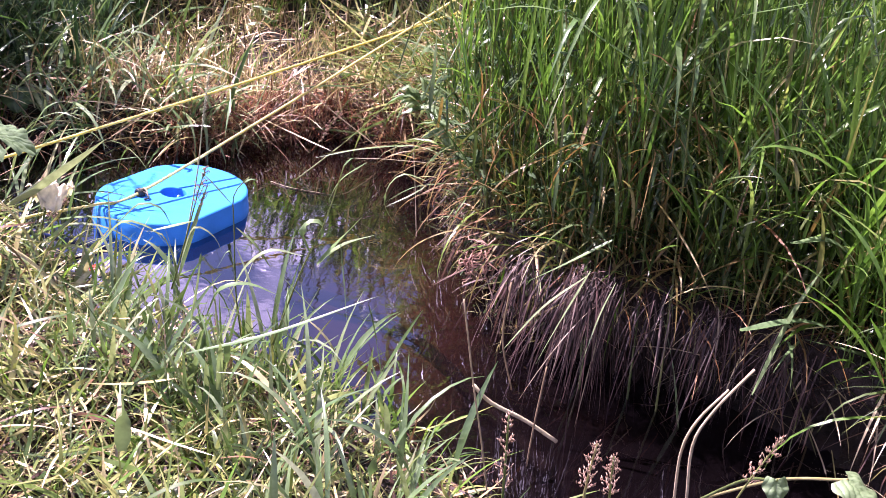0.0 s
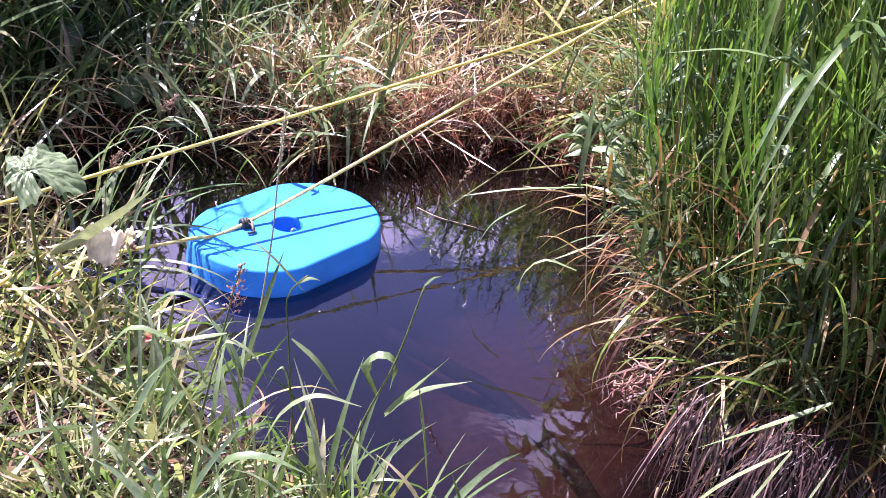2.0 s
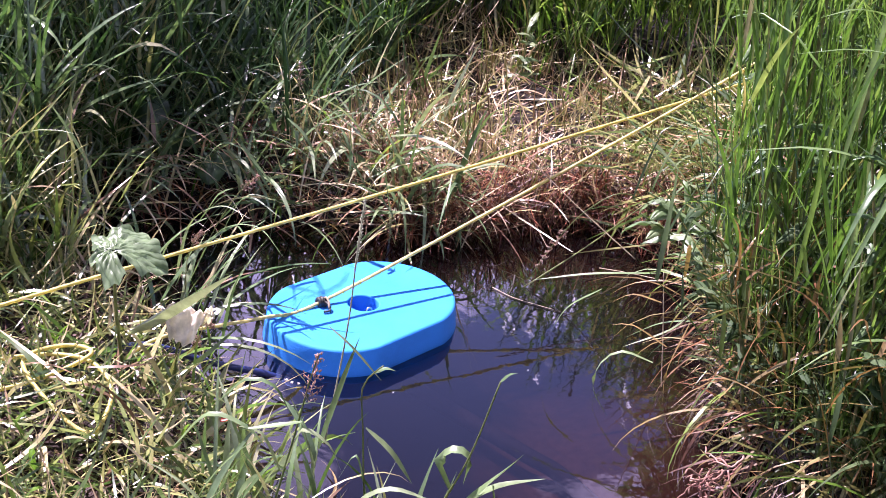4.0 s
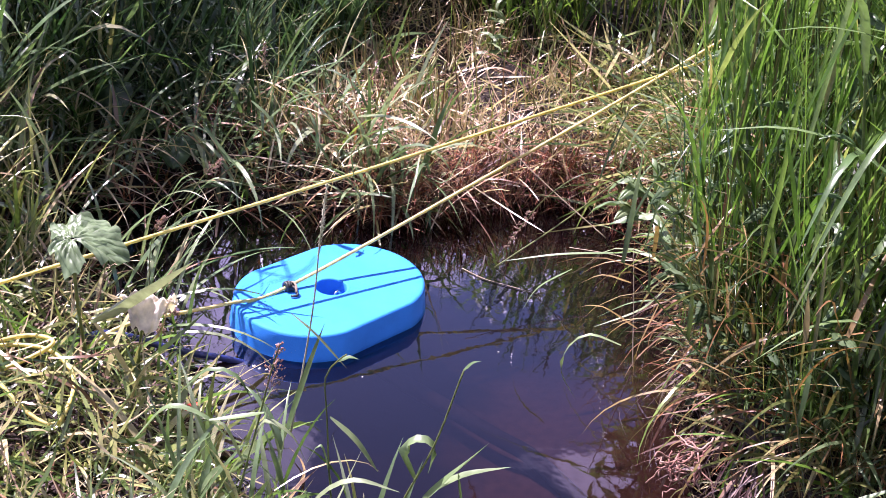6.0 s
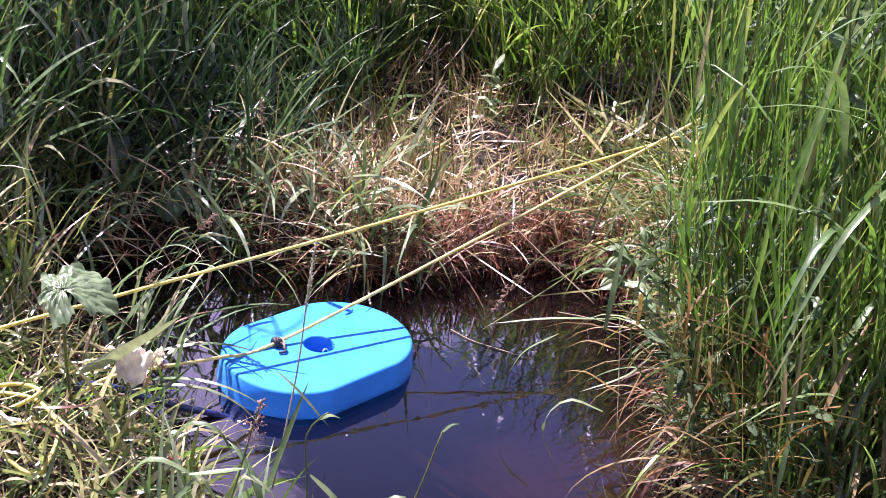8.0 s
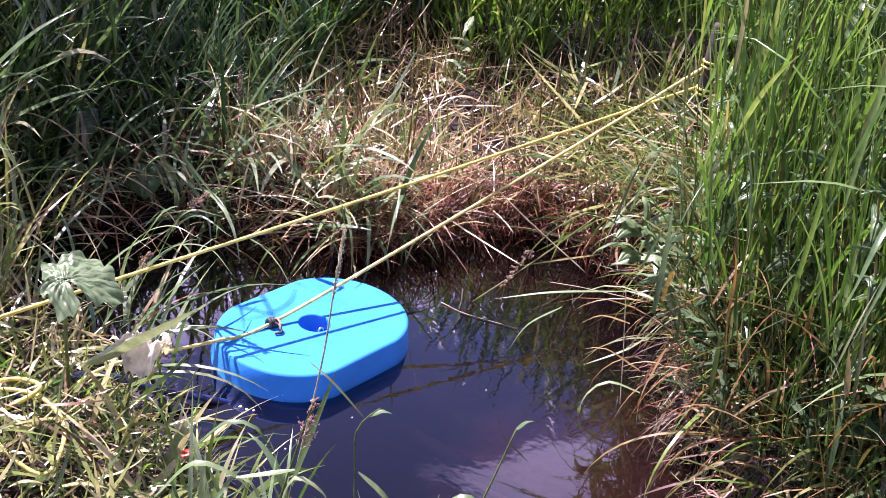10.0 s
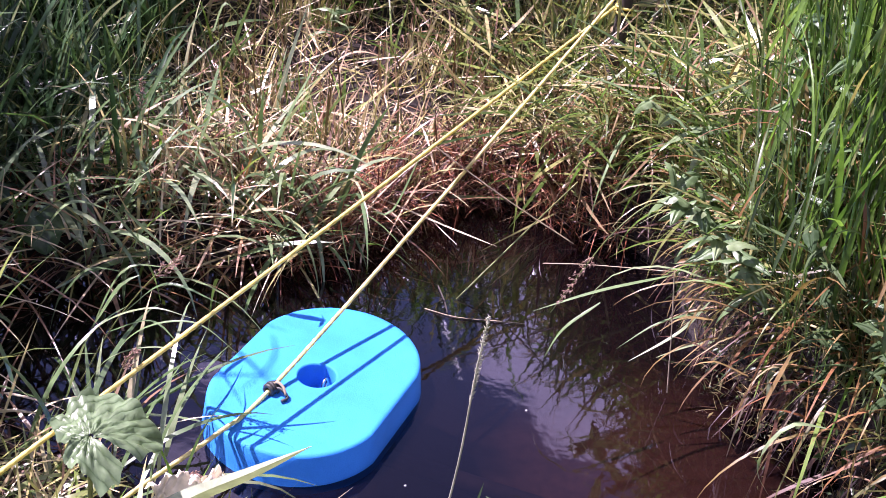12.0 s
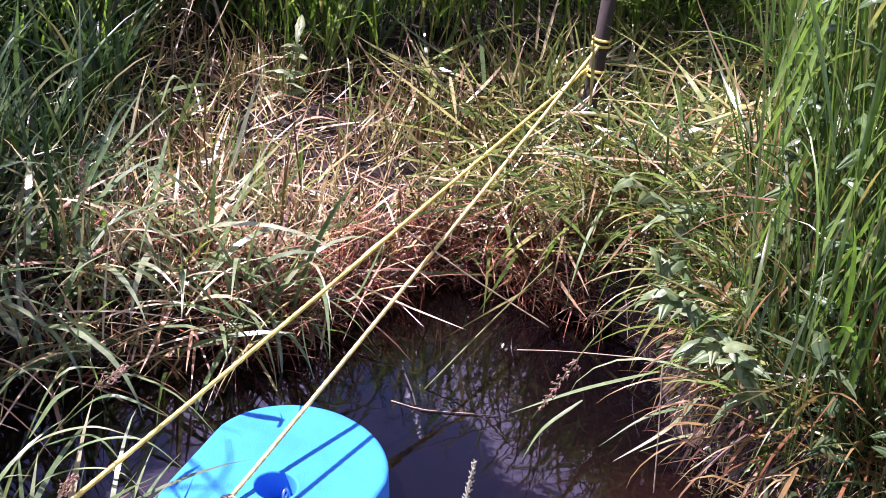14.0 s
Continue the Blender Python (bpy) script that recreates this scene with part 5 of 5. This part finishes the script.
blade("green grass blade at the back of the pool", [(-0.137, 0.250, 0.384), (-0.155, 0.250, 0.331), (-0.164, 0.250, 0.285)], 0.014)
blade("green grass blade at the back of the pool", [(-0.092, 0.200, 0.281), (-0.058, 0.200, 0.237), (-0.031, 0.200, 0.187)], 0.014)
blade("green grass blade at the back of the pool", [(-0.316, 0.000, 0.187), (-0.281, 0.000, 0.247), (-0.254, 0.000, 0.263)], 0.013)
blade("green grass blade at the back of the pool", [(-0.270, 0.100, 0.308), (-0.214, 0.100, 0.244), (-0.161, 0.100, 0.190)], 0.011)
blade("green grass blade at the back of the pool", [(0.135, 0.300, 0.177), (0.172, 0.300, 0.176), (0.214, 0.300, 0.288)], 0.007)
blade("green grass blade at the back of the pool", [(0.018, 0.000, 0.344), (0.026, 0.000, 0.300), (0.040, 0.000, 0.247)], 0.009)
blade("green grass blade at the back of the pool", [(-0.101, 0.300, 0.283), (-0.096, 0.300, 0.244), (-0.096, 0.300, 0.195)], 0.010)
stalk("grass stem with a feathery head leaning over the float", [(-0.34, 0.05, 0.05), (-0.29, 0.02, 0.17), (-0.235, -0.015, 0.27), (-0.2, -0.035, 0.31)], [([(-0.28, 0.015, 0.19), (-0.22, -0.02, 0.26), (-0.15, -0.06, 0.25)], 0.007), ([(-0.3, 0.03, 0.15), (-0.24, -0.02, 0.2), (-0.2, -0.08, 0.19)], 0.006)],
      ([(-0.235, -0.015, 0.27), (-0.215, -0.027, 0.292), (-0.2, -0.035, 0.312)], 0.022), radius=0.0012)
for a, w in (([(-0.33, -0.02, 0.06), (-0.27, -0.04, 0.19), (-0.19, -0.07, 0.23), (-0.13, -0.11, 0.2)], 0.006), ([(-0.35, -0.03, 0.06), (-0.3, -0.06, 0.17), (-0.22, -0.1, 0.21), (-0.17, -0.14, 0.18)], 0.005), ([(-0.36, 0.0, 0.06), (-0.32, -0.04, 0.2), (-0.25, -0.09, 0.27), (-0.19, -0.12, 0.27)], 0.007)):
    blade("slender green blade arching over the end of the float", a, w)
for foot, tip in (((-0.30, -0.13, 0.05), (-0.262, -0.15, 0.246)), ((-0.27, -0.34, 0.08), (-0.212, -0.32, 0.135)), ((-0.26, -0.31, 0.08), (-0.196, -0.30, 0.158)), ((-0.66, 0.22, 0.1), (-0.612, 0.2, 0.335)), ((-0.68, 0.12, 0.1), (-0.632, 0.1, 0.33)), ((-0.2, 0.42, 0.08), (-0.232, 0.4, 0.375))):
    a, b = Vector(foot), Vector(tip)
    stalk("thin grass stem with a drooping pinkish seed head", [a, a.lerp(b, 0.5) + Vector((-0.012, 0, 0.03)), a.lerp(b, 0.85) + Vector((-0.006, 0, 0.02)), b], (), ([a.lerp(b, 0.72) + Vector((-0.009, 0, 0.024)), a.lerp(b, 0.88) + Vector((-0.004, 0, 0.016)), b], 0.018), radius=0.001)
red_leaf = thing("red_leaf", "small red dead leaf lying in the grass", "leaf", where=pose(-0.137, -0.456, 0.09, 15, -20, 40))
part("leaf", ([(0, 0, 0), (0.008, 0.007, 0.003), (0.009, 0, 0.0), (0.008, -0.007, 0.003), (0.019, 0.004, 0.002), (0.02, 0, -0.001), (0.019, -0.004, 0.002), (0.026, 0, -0.003)],
              [(0, 2, 1), (0, 3, 2), (1, 2, 5, 4), (2, 3, 6, 5), (4, 5, 7), (5, 6, 7)]), plain("red_leaf", (0.5, 0.06, 0.02), 0.5), red_leaf)
WHITE = plain("white_petal", (0.75, 0.73, 0.68), 0.6)
for x, y, r in ((-0.09, -0.215, 0.0035), (-0.079, -0.22, 0.003), (-0.067, -0.22, 0.0026), (0.0, -0.31, 0.0018), (0.095, -0.2, 0.002), (0.02, -0.36, 0.0016), (0.32, -0.06, 0.0018)):
    petal = thing("petal", "small white petal floating on the water", "petal", "petals on the water", Matrix.Translation((x, y, 0.0205)))
    rim = [(r * math.cos(a) * (1 + 0.2 * math.sin(3 * a)), r * math.sin(a), 0.0004 + 0.0006 * math.sin(2 * a)) for a in np.linspace(0, 5.5, 8)]
    part("petal_blade", ([(0, 0, 0.0016)] + rim + [(0, 0, -0.001)], [(0, k, k % 8 + 1) for k in range(1, 9)] + [(9, k % 8 + 1, k) for k in range(1, 9)]), WHITE, petal)
straw("pale grass stem slanting into the water", [(0.502, 0.303, 0.220), (0.412, 0.296, 0.120), (0.290, 0.251, 0.020)], 0.0014, STALK)
straw("pale grass stem slanting from the far bank", [(0.246, 0.360, 0.270), (0.367, 0.319, 0.190), (0.503, 0.275, 0.110)], 0.0013)
straw("pale grass stem over the far corner", [(0.432, 0.232, 0.100), (0.502, 0.190, 0.120), (0.617, 0.112, 0.150)], 0.0008)
straw("thin hanging grass stem", [(0.522, -0.050, 0.262), (0.544, -0.050, 0.139), (0.562, -0.050, 0.026)], 0.001)
straw("broken twig floating in the pool", [(0.268, 0.293, 0.022), (0.267, 0.242, 0.022), (0.263, 0.209, 0.022)], 0.0016, WOOD)
straw("thin stem lying on the water", [(0.265, 0.197, 0.022), (0.305, 0.185, 0.022), (0.390, 0.164, 0.022)], 0.0008, WOOD)
straw("thin stem lying on the water", [(0.227, 0.226, 0.022), (0.276, 0.195, 0.022), (0.351, 0.175, 0.022)], 0.0009)
stalk("grass stem with a pinkish seed head hanging over the water", [(0.47, -0.10, 0.40), (0.42, -0.12, 0.42), (0.37, -0.13, 0.385), (0.335, -0.135, 0.335), (0.298, -0.13, 0.255)], (), ([(0.345, -0.134, 0.35), (0.328, -0.135, 0.32), (0.306, -0.132, 0.272)], 0.016), radius=0.0011)
stalk("slender pale grass spike leaning in front of the float", [(0.034, -0.500, 0.116), (0.054, -0.500, 0.316), (0.059, -0.500, 0.446), (0.064, -0.500, 0.521)], [([(0.047, -0.610, 0.387), (0.079, -0.610, 0.362), (0.123, -0.610, 0.316)], 0.006)],
      ([(0.058, -0.500, 0.414), (0.061, -0.500, 0.461), (0.064, -0.500, 0.523)], 0.0045), radius=0.0016, stem_mat=SPIKE)
blade("curled dead stem in the shallow water", [(0.040, -0.565, 0.030), (0.055, -0.493, 0.030), (0.042, -0.453, 0.030), (0.019, -0.429, 0.030)], 0.006, DEAD)


# ---- broad-leaved plants ----
def leaf_sheet(length, width, droop, cup, wave, point=1.0, seed=0):
    """A broad leaf: grid over the blade, drooping along the midrib, cupped and wavy at the margin, with a raised midrib and side veins."""
    rnd = random.Random(seed)
    nu, nv = 22, 14
    ph = rnd.uniform(0, 6)
    verts, faces = [], []
    for i in range(nu + 1):
        u = i / nu
        w = width * 0.5 * max(0.02, math.sin(math.pi * (0.06 + 0.94 * u) ** (0.62 / point)) ** 0.75)
        for j in range(nv + 1):
            v = 2 * j / nv - 1
            a = droop * u
            x, z = length * (math.sin(a) / droop if abs(droop) > 0.01 else u), -length * ((1 - math.cos(a)) / droop if abs(droop) > 0.01 else 0)
            rib = 0.05 * width * (abs(math.sin(9 * math.pi * u - 5 * abs(v)))) * (1 - v * v) - 0.003 * math.exp(-(v * 6) ** 2)
            back = -0.18 * length * abs(v) * (1 - u) ** 2
            verts.append((x + back, v * w, z - cup * v * v * w + wave * abs(v) * math.sin(14 * u + ph + v) * w + rib))
    for i in range(nu):
        for j in range(nv):
            k = i * (nv + 1) + j
            faces.append((k, k + 1, k + nv + 2, k + nv + 1))
    return verts, faces


# Dim copy of the herb leaf, the bank's shade painted into it.
SHADEHERB = plant("shaded_herb_leaf", [(0.0, (0.03, 0.065, 0.025)), (1.0, (0.07, 0.12, 0.045))], 0.3, 0.65, 0.25, True)


def broad_plant(label, foot, leaves, mat, name="broad_leaved_plant"):
    """leaves: place of the blade's foot, heading, pitch, length, width, droop, cup."""
    ob = thing(name, label, "plant", "broad-leaved plants")
    for i, (p, az, tilt, l, w, droop, cup) in enumerate(leaves):
        mid = (Vector(foot) + Vector(p)) / 2 + Vector((0.01, 0, 0.02))
        part("leaf_stalk", tube(smooth_line([foot, mid, p], 0.02), 0.0025, 6), STALK, ob)
        lf = part("leaf", leaf_sheet(l, w, droop, cup, 0.12, 1.0, i), mat, ob)
        lf.matrix_basis = pose(*p, 0, tilt, az)
    return ob


def round_leaf(size, notch, seed):
    """A round leaf with a notch at its stalk: veins fanning from the stalk, puckered between, the near and far ends of the margin hanging."""
    rnd = random.Random(seed)
    na, nr = 96, 12
    verts, faces = [], []
    for i in range(na + 1):
        u = i / na
        a = notch + 0.22 + u * (2 * math.pi - 0.44)
        reach = size * (1 - 0.4 * math.exp(-((a - radians(196)) / 0.28) ** 2)) * (0.92 + 0.4 * math.cos(a - radians(22)) + 0.05 * math.sin(5 * a + 1) + 0.03 * math.sin(17 * a)) * (0.7 + 0.3 * min(1, 9 * min(u, 1 - u)))
        hang = 5.0 + 6.5 * math.cos(a + radians(67))
        for j in range(nr + 1):
            r = reach * (0.06 + 0.94 * j / nr)
            vein = 0.0055 * (abs(math.sin(9 * a + 0.4 * math.sin(3 * a))) ** 0.6 - 0.5) * (r / size) ** 0.7
            pucker = 0.0016 * math.sin(230 * r + 4 * math.sin(9 * a)) + rnd.gauss(0, 0.0005)
            curl = 0.006 * math.sin(7 * a + 2) * (j / nr) ** 3
            verts.append((r * math.cos(a), r * math.sin(a), -hang * r * r + vein + pucker + curl))
    for i in range(na):
        for j in range(nr):
            k = i * (nr + 1) + j
            faces.append((k, k + nr + 1, k + nr + 2, k + 1))
    return verts, faces


def withered_sheet(length, width, seed):
    """A dead leaf crumpled into a cup, with torn edges."""
    rnd = random.Random(seed)
    ph = [rnd.uniform(0, 6) for _ in range(6)]
    nu, nv = 26, 20
    verts, faces = [], []
    for i in range(nu + 1):
        u = i / nu
        w = width * (0.55 + 0.35 * math.sin(math.pi * u) + 0.08 * math.sin(23 * u + ph[0]) + 0.06 * math.sin(41 * u)) * (1 - 0.75 * max(0, u - 0.6) / 0.4)
        for j in range(nv + 1):
            v = 2 * j / nv - 1
            z = 0.012 * math.sin(7 * u + 3 * v + ph[1]) + 0.008 * abs(math.sin(9 * v + 6 * u + ph[2])) + 0.005 * math.sin(19 * u - 13 * v + ph[3]) + 0.004 * abs(math.sin(27 * u + 17 * v + ph[4])) + rnd.gauss(0, 0.0008)
            verts.append((length * u + 0.006 * math.sin(5 * v + ph[5]), v * w * 0.5, z - 0.5 * w * v * v))
    for i in range(nu):
        for j in range(nv):
            k = i * (nv + 1) + j
            faces.append((k, k + 1, k + nv + 2, k + nv + 1))
    return verts, faces


butterbur = thing("broad_leaved_plant", "broad round green leaf with deep veins beside the rope", "plant", "broad-leaved plants")
part("leaf_stalk", tube(smooth_line([(-0.33, -0.35, 0.09), (-0.325, -0.385, 0.2), (-0.321, -0.408, 0.328)], 0.02), 0.003, 6), STALK, butterbur)
part("leaf", round_leaf(0.061, radians(-30), 4), BROAD, butterbur).matrix_basis = Matrix.Translation((-0.321, -0.408, 0.331))
# Broad leaf colour with the bank's shade painted in.
SHADELEAF = plant("shaded_broad_leaf", [(0.0, (0.025, 0.06, 0.025)), (1.0, (0.05, 0.10, 0.04))], 0.25, 0.35, 0.5, True)
WITHERED = plant("withered_leaf", [(0.0, (0.78, 0.71, 0.64)), (1.0, (0.84, 0.77, 0.7))], 0.3, 0.4, 0.4, True)
withered = thing("withered_leaf", "crumpled pinkish tan dead leaf beside the float", "leaf")
part("leaf_stalk", tube(smooth_line([(-0.24, -0.36, 0.07), (-0.235, -0.37, 0.14), (-0.222, -0.38, 0.205)], 0.02), 0.002, 6), STALK, withered)
part("leaf", withered_sheet(0.078, 0.07, 5), WITHERED, withered).matrix_basis = pose(-0.256, -0.392, 0.222, -4, 6, 18)
PALE_LEAF = plant("grey_green_leaf", [(0.0, (0.3, 0.36, 0.26)), (1.0, (0.38, 0.44, 0.33))], 0.25, 0.35, 0.7, True)
folded = thing("folded_leaf", "long folded grey-green leaf beside the float", "leaf")
part("leaf", ribbon([(-0.2915, -0.42, 0.204), (-0.262, -0.43, 0.232), (-0.2225, -0.44, 0.2675), (-0.165, -0.478, 0.327), (-0.108, -0.515, 0.386)], 0.027, 1.1, 0.2), PALE_LEAF, folded)
broad_plant("rounded green leaves with the bank's shade put into their colour", (-0.42, 0.42, 0.05), [((-0.40, 0.36, 0.16), -80, 15, 0.08, 0.075, 0.6, 0.3), ((-0.47, 0.40, 0.19), -140, 20, 0.09, 0.08, 0.6, 0.3), ((-0.38, 0.40, 0.15), -20, 25, 0.07, 0.07, 0.6, 0.3)], SHADELEAF)
broad_plant("rounded green leaves with the bank's shade put into their colour", (-0.58, 0.48, 0.08), [((-0.56, 0.42, 0.24), -70, 15, 0.10, 0.085, 0.7, 0.3), ((-0.62, 0.45, 0.27), -150, 10, 0.09, 0.08, 0.7, 0.3)], SHADELEAF)
broad_plant("round green leaves low at the stream bank", (0.93, -1.02, 0.02), [((0.992, -1.300, 0.270), -50, 10, 0.07, 0.075, 0.6, 0.2), ((0.885, -1.300, 0.265), -90, 50, 0.035, 0.04, 0.4, 0.2)], BROAD)
broad_plant("small pinkish withered leaf among the grass", (-0.575, 0.70, 0.10), [((-0.576, 0.69, 0.262), -90, 70, 0.05, 0.03, 0.3, 0.3)], SEED)


def herb(label, foot, h, pairs, size, lean, seed, mat):
    """A leafy herb: stem with crossed pairs of lance-shaped leaves."""
    rnd = random.Random(seed)
    ob = thing("leafy_herb", label, "plant", "leafy herbs on the bank")
    top = Vector(foot) + Vector((lean[0], lean[1], h))
    line = smooth_line([foot, Vector(foot).lerp(top, 0.5) + Vector((-lean[0] * 0.2, -lean[1] * 0.2, 0.02)), top], 0.02)
    part("stem", tube(line, [0.0026 * (1 - 0.5 * i / len(line)) for i in range(len(line))], 6), STALK, ob)
    for k in range(pairs):
        u = 0.3 + 0.7 * k / (pairs - 1)
        p = line[int(u * (len(line) - 1))]
        for q in (0, 180):
            lf = part("leaf", leaf_sheet(size * rnd.uniform(0.75, 1.1) * (1.1 - 0.35 * u), size * 0.31 * rnd.uniform(0.8, 1.2), rnd.uniform(0.3, 1.2), 0.3, 0.15, 1.3, k + q), mat, ob)
            lf.matrix_basis = pose(*p, rnd.uniform(-35, 35), rnd.uniform(-30, 35), 90 * (k % 2) + q + rnd.uniform(-40, 40))
    return ob


for i, (foot, h, n, sz, lean) in enumerate([((0.60, -0.16, 0.24), 0.19, 7, 0.068, (-0.15, -0.05)), ((0.62, -0.05, 0.24), 0.16, 7, 0.07, (-0.15, 0.0)), ((0.67, 0.08, 0.22), 0.15, 6, 0.07, (-0.12, 0.0)),
                                            ((0.63, -0.3, 0.27), 0.24, 6, 0.07, (-0.12, -0.05)), ((0.72, -0.38, 0.28), 0.3, 7, 0.07, (-0.1, -0.1)), ((0.70, 0.2, 0.25), 0.15, 5, 0.08, (-0.12, 0.05)),
                                            ((0.62, -0.45, 0.27), 0.2, 6, 0.06, (-0.1, -0.05)), ((0.75, -0.6, 0.27), 0.25, 6, 0.07, (-0.06, -0.1)), ((0.2, 1.06, 0.13), 0.22, 6, 0.062, (0.01, -0.03))]
                                           + [((float(x), float(y), 0.25), float(h), 6, float(z), (-0.07, -0.03)) for x, y, h, z in zip(U(0.62, 0.8, 14), U(-0.62, 0.1, 14), U(0.06, 0.2, 14), U(0.035, 0.06, 14))]):
    # herbs standing where shade falls take the darkened leaf colour
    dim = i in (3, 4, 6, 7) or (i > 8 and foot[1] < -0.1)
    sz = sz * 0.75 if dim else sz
    herb("leafy herb on the undercut bank, shade painted into its colour" if dim else "pale green leafy herb on the undercut bank" if i != 8 else "pale leafy herb behind the dry grass", foot, h, n, sz, lean, i, SHADEHERB if dim else HERB)


TALLHERB = plant("blue_green_leaf", [(0.0, (0.055, 0.125, 0.045)), (1.0, (0.12, 0.21, 0.085))], 0.35, 0.36, 0.55, True)
for i, (x, y, h, z) in enumerate(zip(U(0.6, 0.95, 20), U(-0.72, 0.15, 20), U(0.3, 0.7, 20), U(0.04, 0.065, 20))):
    if inside(TALL, np.array([x]), np.array([y]))[0]:
        herb("tall blue-green leafy herb among the reed grass", (float(x), float(y), 0.26), float(h), 11, float(z), (-0.09, -0.04), 60 + i, TALLHERB)


# ---- single reed plants at the front of the tall stand ----
def reed(seed):
    rnd = random.Random(seed)
    ob = thing("reed_grass", "tall green reed grass plant on the stream bank", "reed grass", "reed grass plants on the bank")
    h, lx, ly = rnd.uniform(0.7, 1.05), rnd.uniform(-0.22, -0.08), rnd.uniform(-0.06, 0.06)
    line = smooth_line([(0, 0, -0.01), (lx * 0.3 * h, ly * 0.3 * h, 0.35 * h), (lx * h, ly * h, h)], 0.04)
    part("stem", tube(line, [0.0024 * (1 - 0.4 * i / len(line)) for i in range(len(line))], 6), STALK, ob)
    for k in range(7):
        u = 0.48 + 0.5 * (k + rnd.random()) / 7
        p = line[int(u * (len(line) - 1))]
        a, l = rnd.uniform(0, 6.283), rnd.uniform(0.16, 0.34)
        d, drop = Vector((math.cos(a), math.sin(a), 0)), rnd.uniform(-0.1, 0.9)
        part("leaf", ribbon([p, p + d * l * 0.22 + Vector((0, 0, l * 0.34)), p + d * l * 0.55 + Vector((0, 0, l * (0.5 - 0.3 * drop))), p + d * l * 0.85 + Vector((0, 0, l * (0.62 - drop)))], rnd.uniform(0.007, 0.012), turn=rnd.uniform(-1, 1), step=0.025), REED, ob)
    return ob


kinds = [reed(20 + i) for i in range(6)]
spots = [(x, y) for x, y in zip(U(0.74, 1.3, 220), U(-0.85, 0.5, 220)) if inside(TALL, np.array([x]), np.array([y]))[0]][:70]
for i, (x, y) in enumerate(spots):
    m = Matrix.Translation((x, y, float(height(np.array([x]), np.array([y]))[0]))) @ pose(0, 0, 0, 0, 0, float(rng.normal(0, 25)))
    if i < 6:
        kinds[i].matrix_basis = m
    else:
        copy_thing(kinds[i % 6], m)


# ---- grass round the trampled bank, on to the meadow ----
rim_keep = lambda x, y: ((x < -1.25) | (y < -2.15) | (x > 1.9)) & (shore(x, y) > 0.05)
stuff("verge_grass", stack(carpet(5200, (-2.9, -1.25, -2.9, 2.6), rim_keep, 0.12, 0.34, 0.008, 0.018, 0.0, 0.1, 1.0, 0.2, 1.5, 5),
                           carpet(3600, (-2.6, 2.6, -3.2, -2.15), rim_keep, 0.08, 0.18, 0.008, 0.018, 0.0, 0.1, 1.1, 0.2, 1.5, 5)), DEEP,
      "rough green grass along the edge of the meadow", "grass")
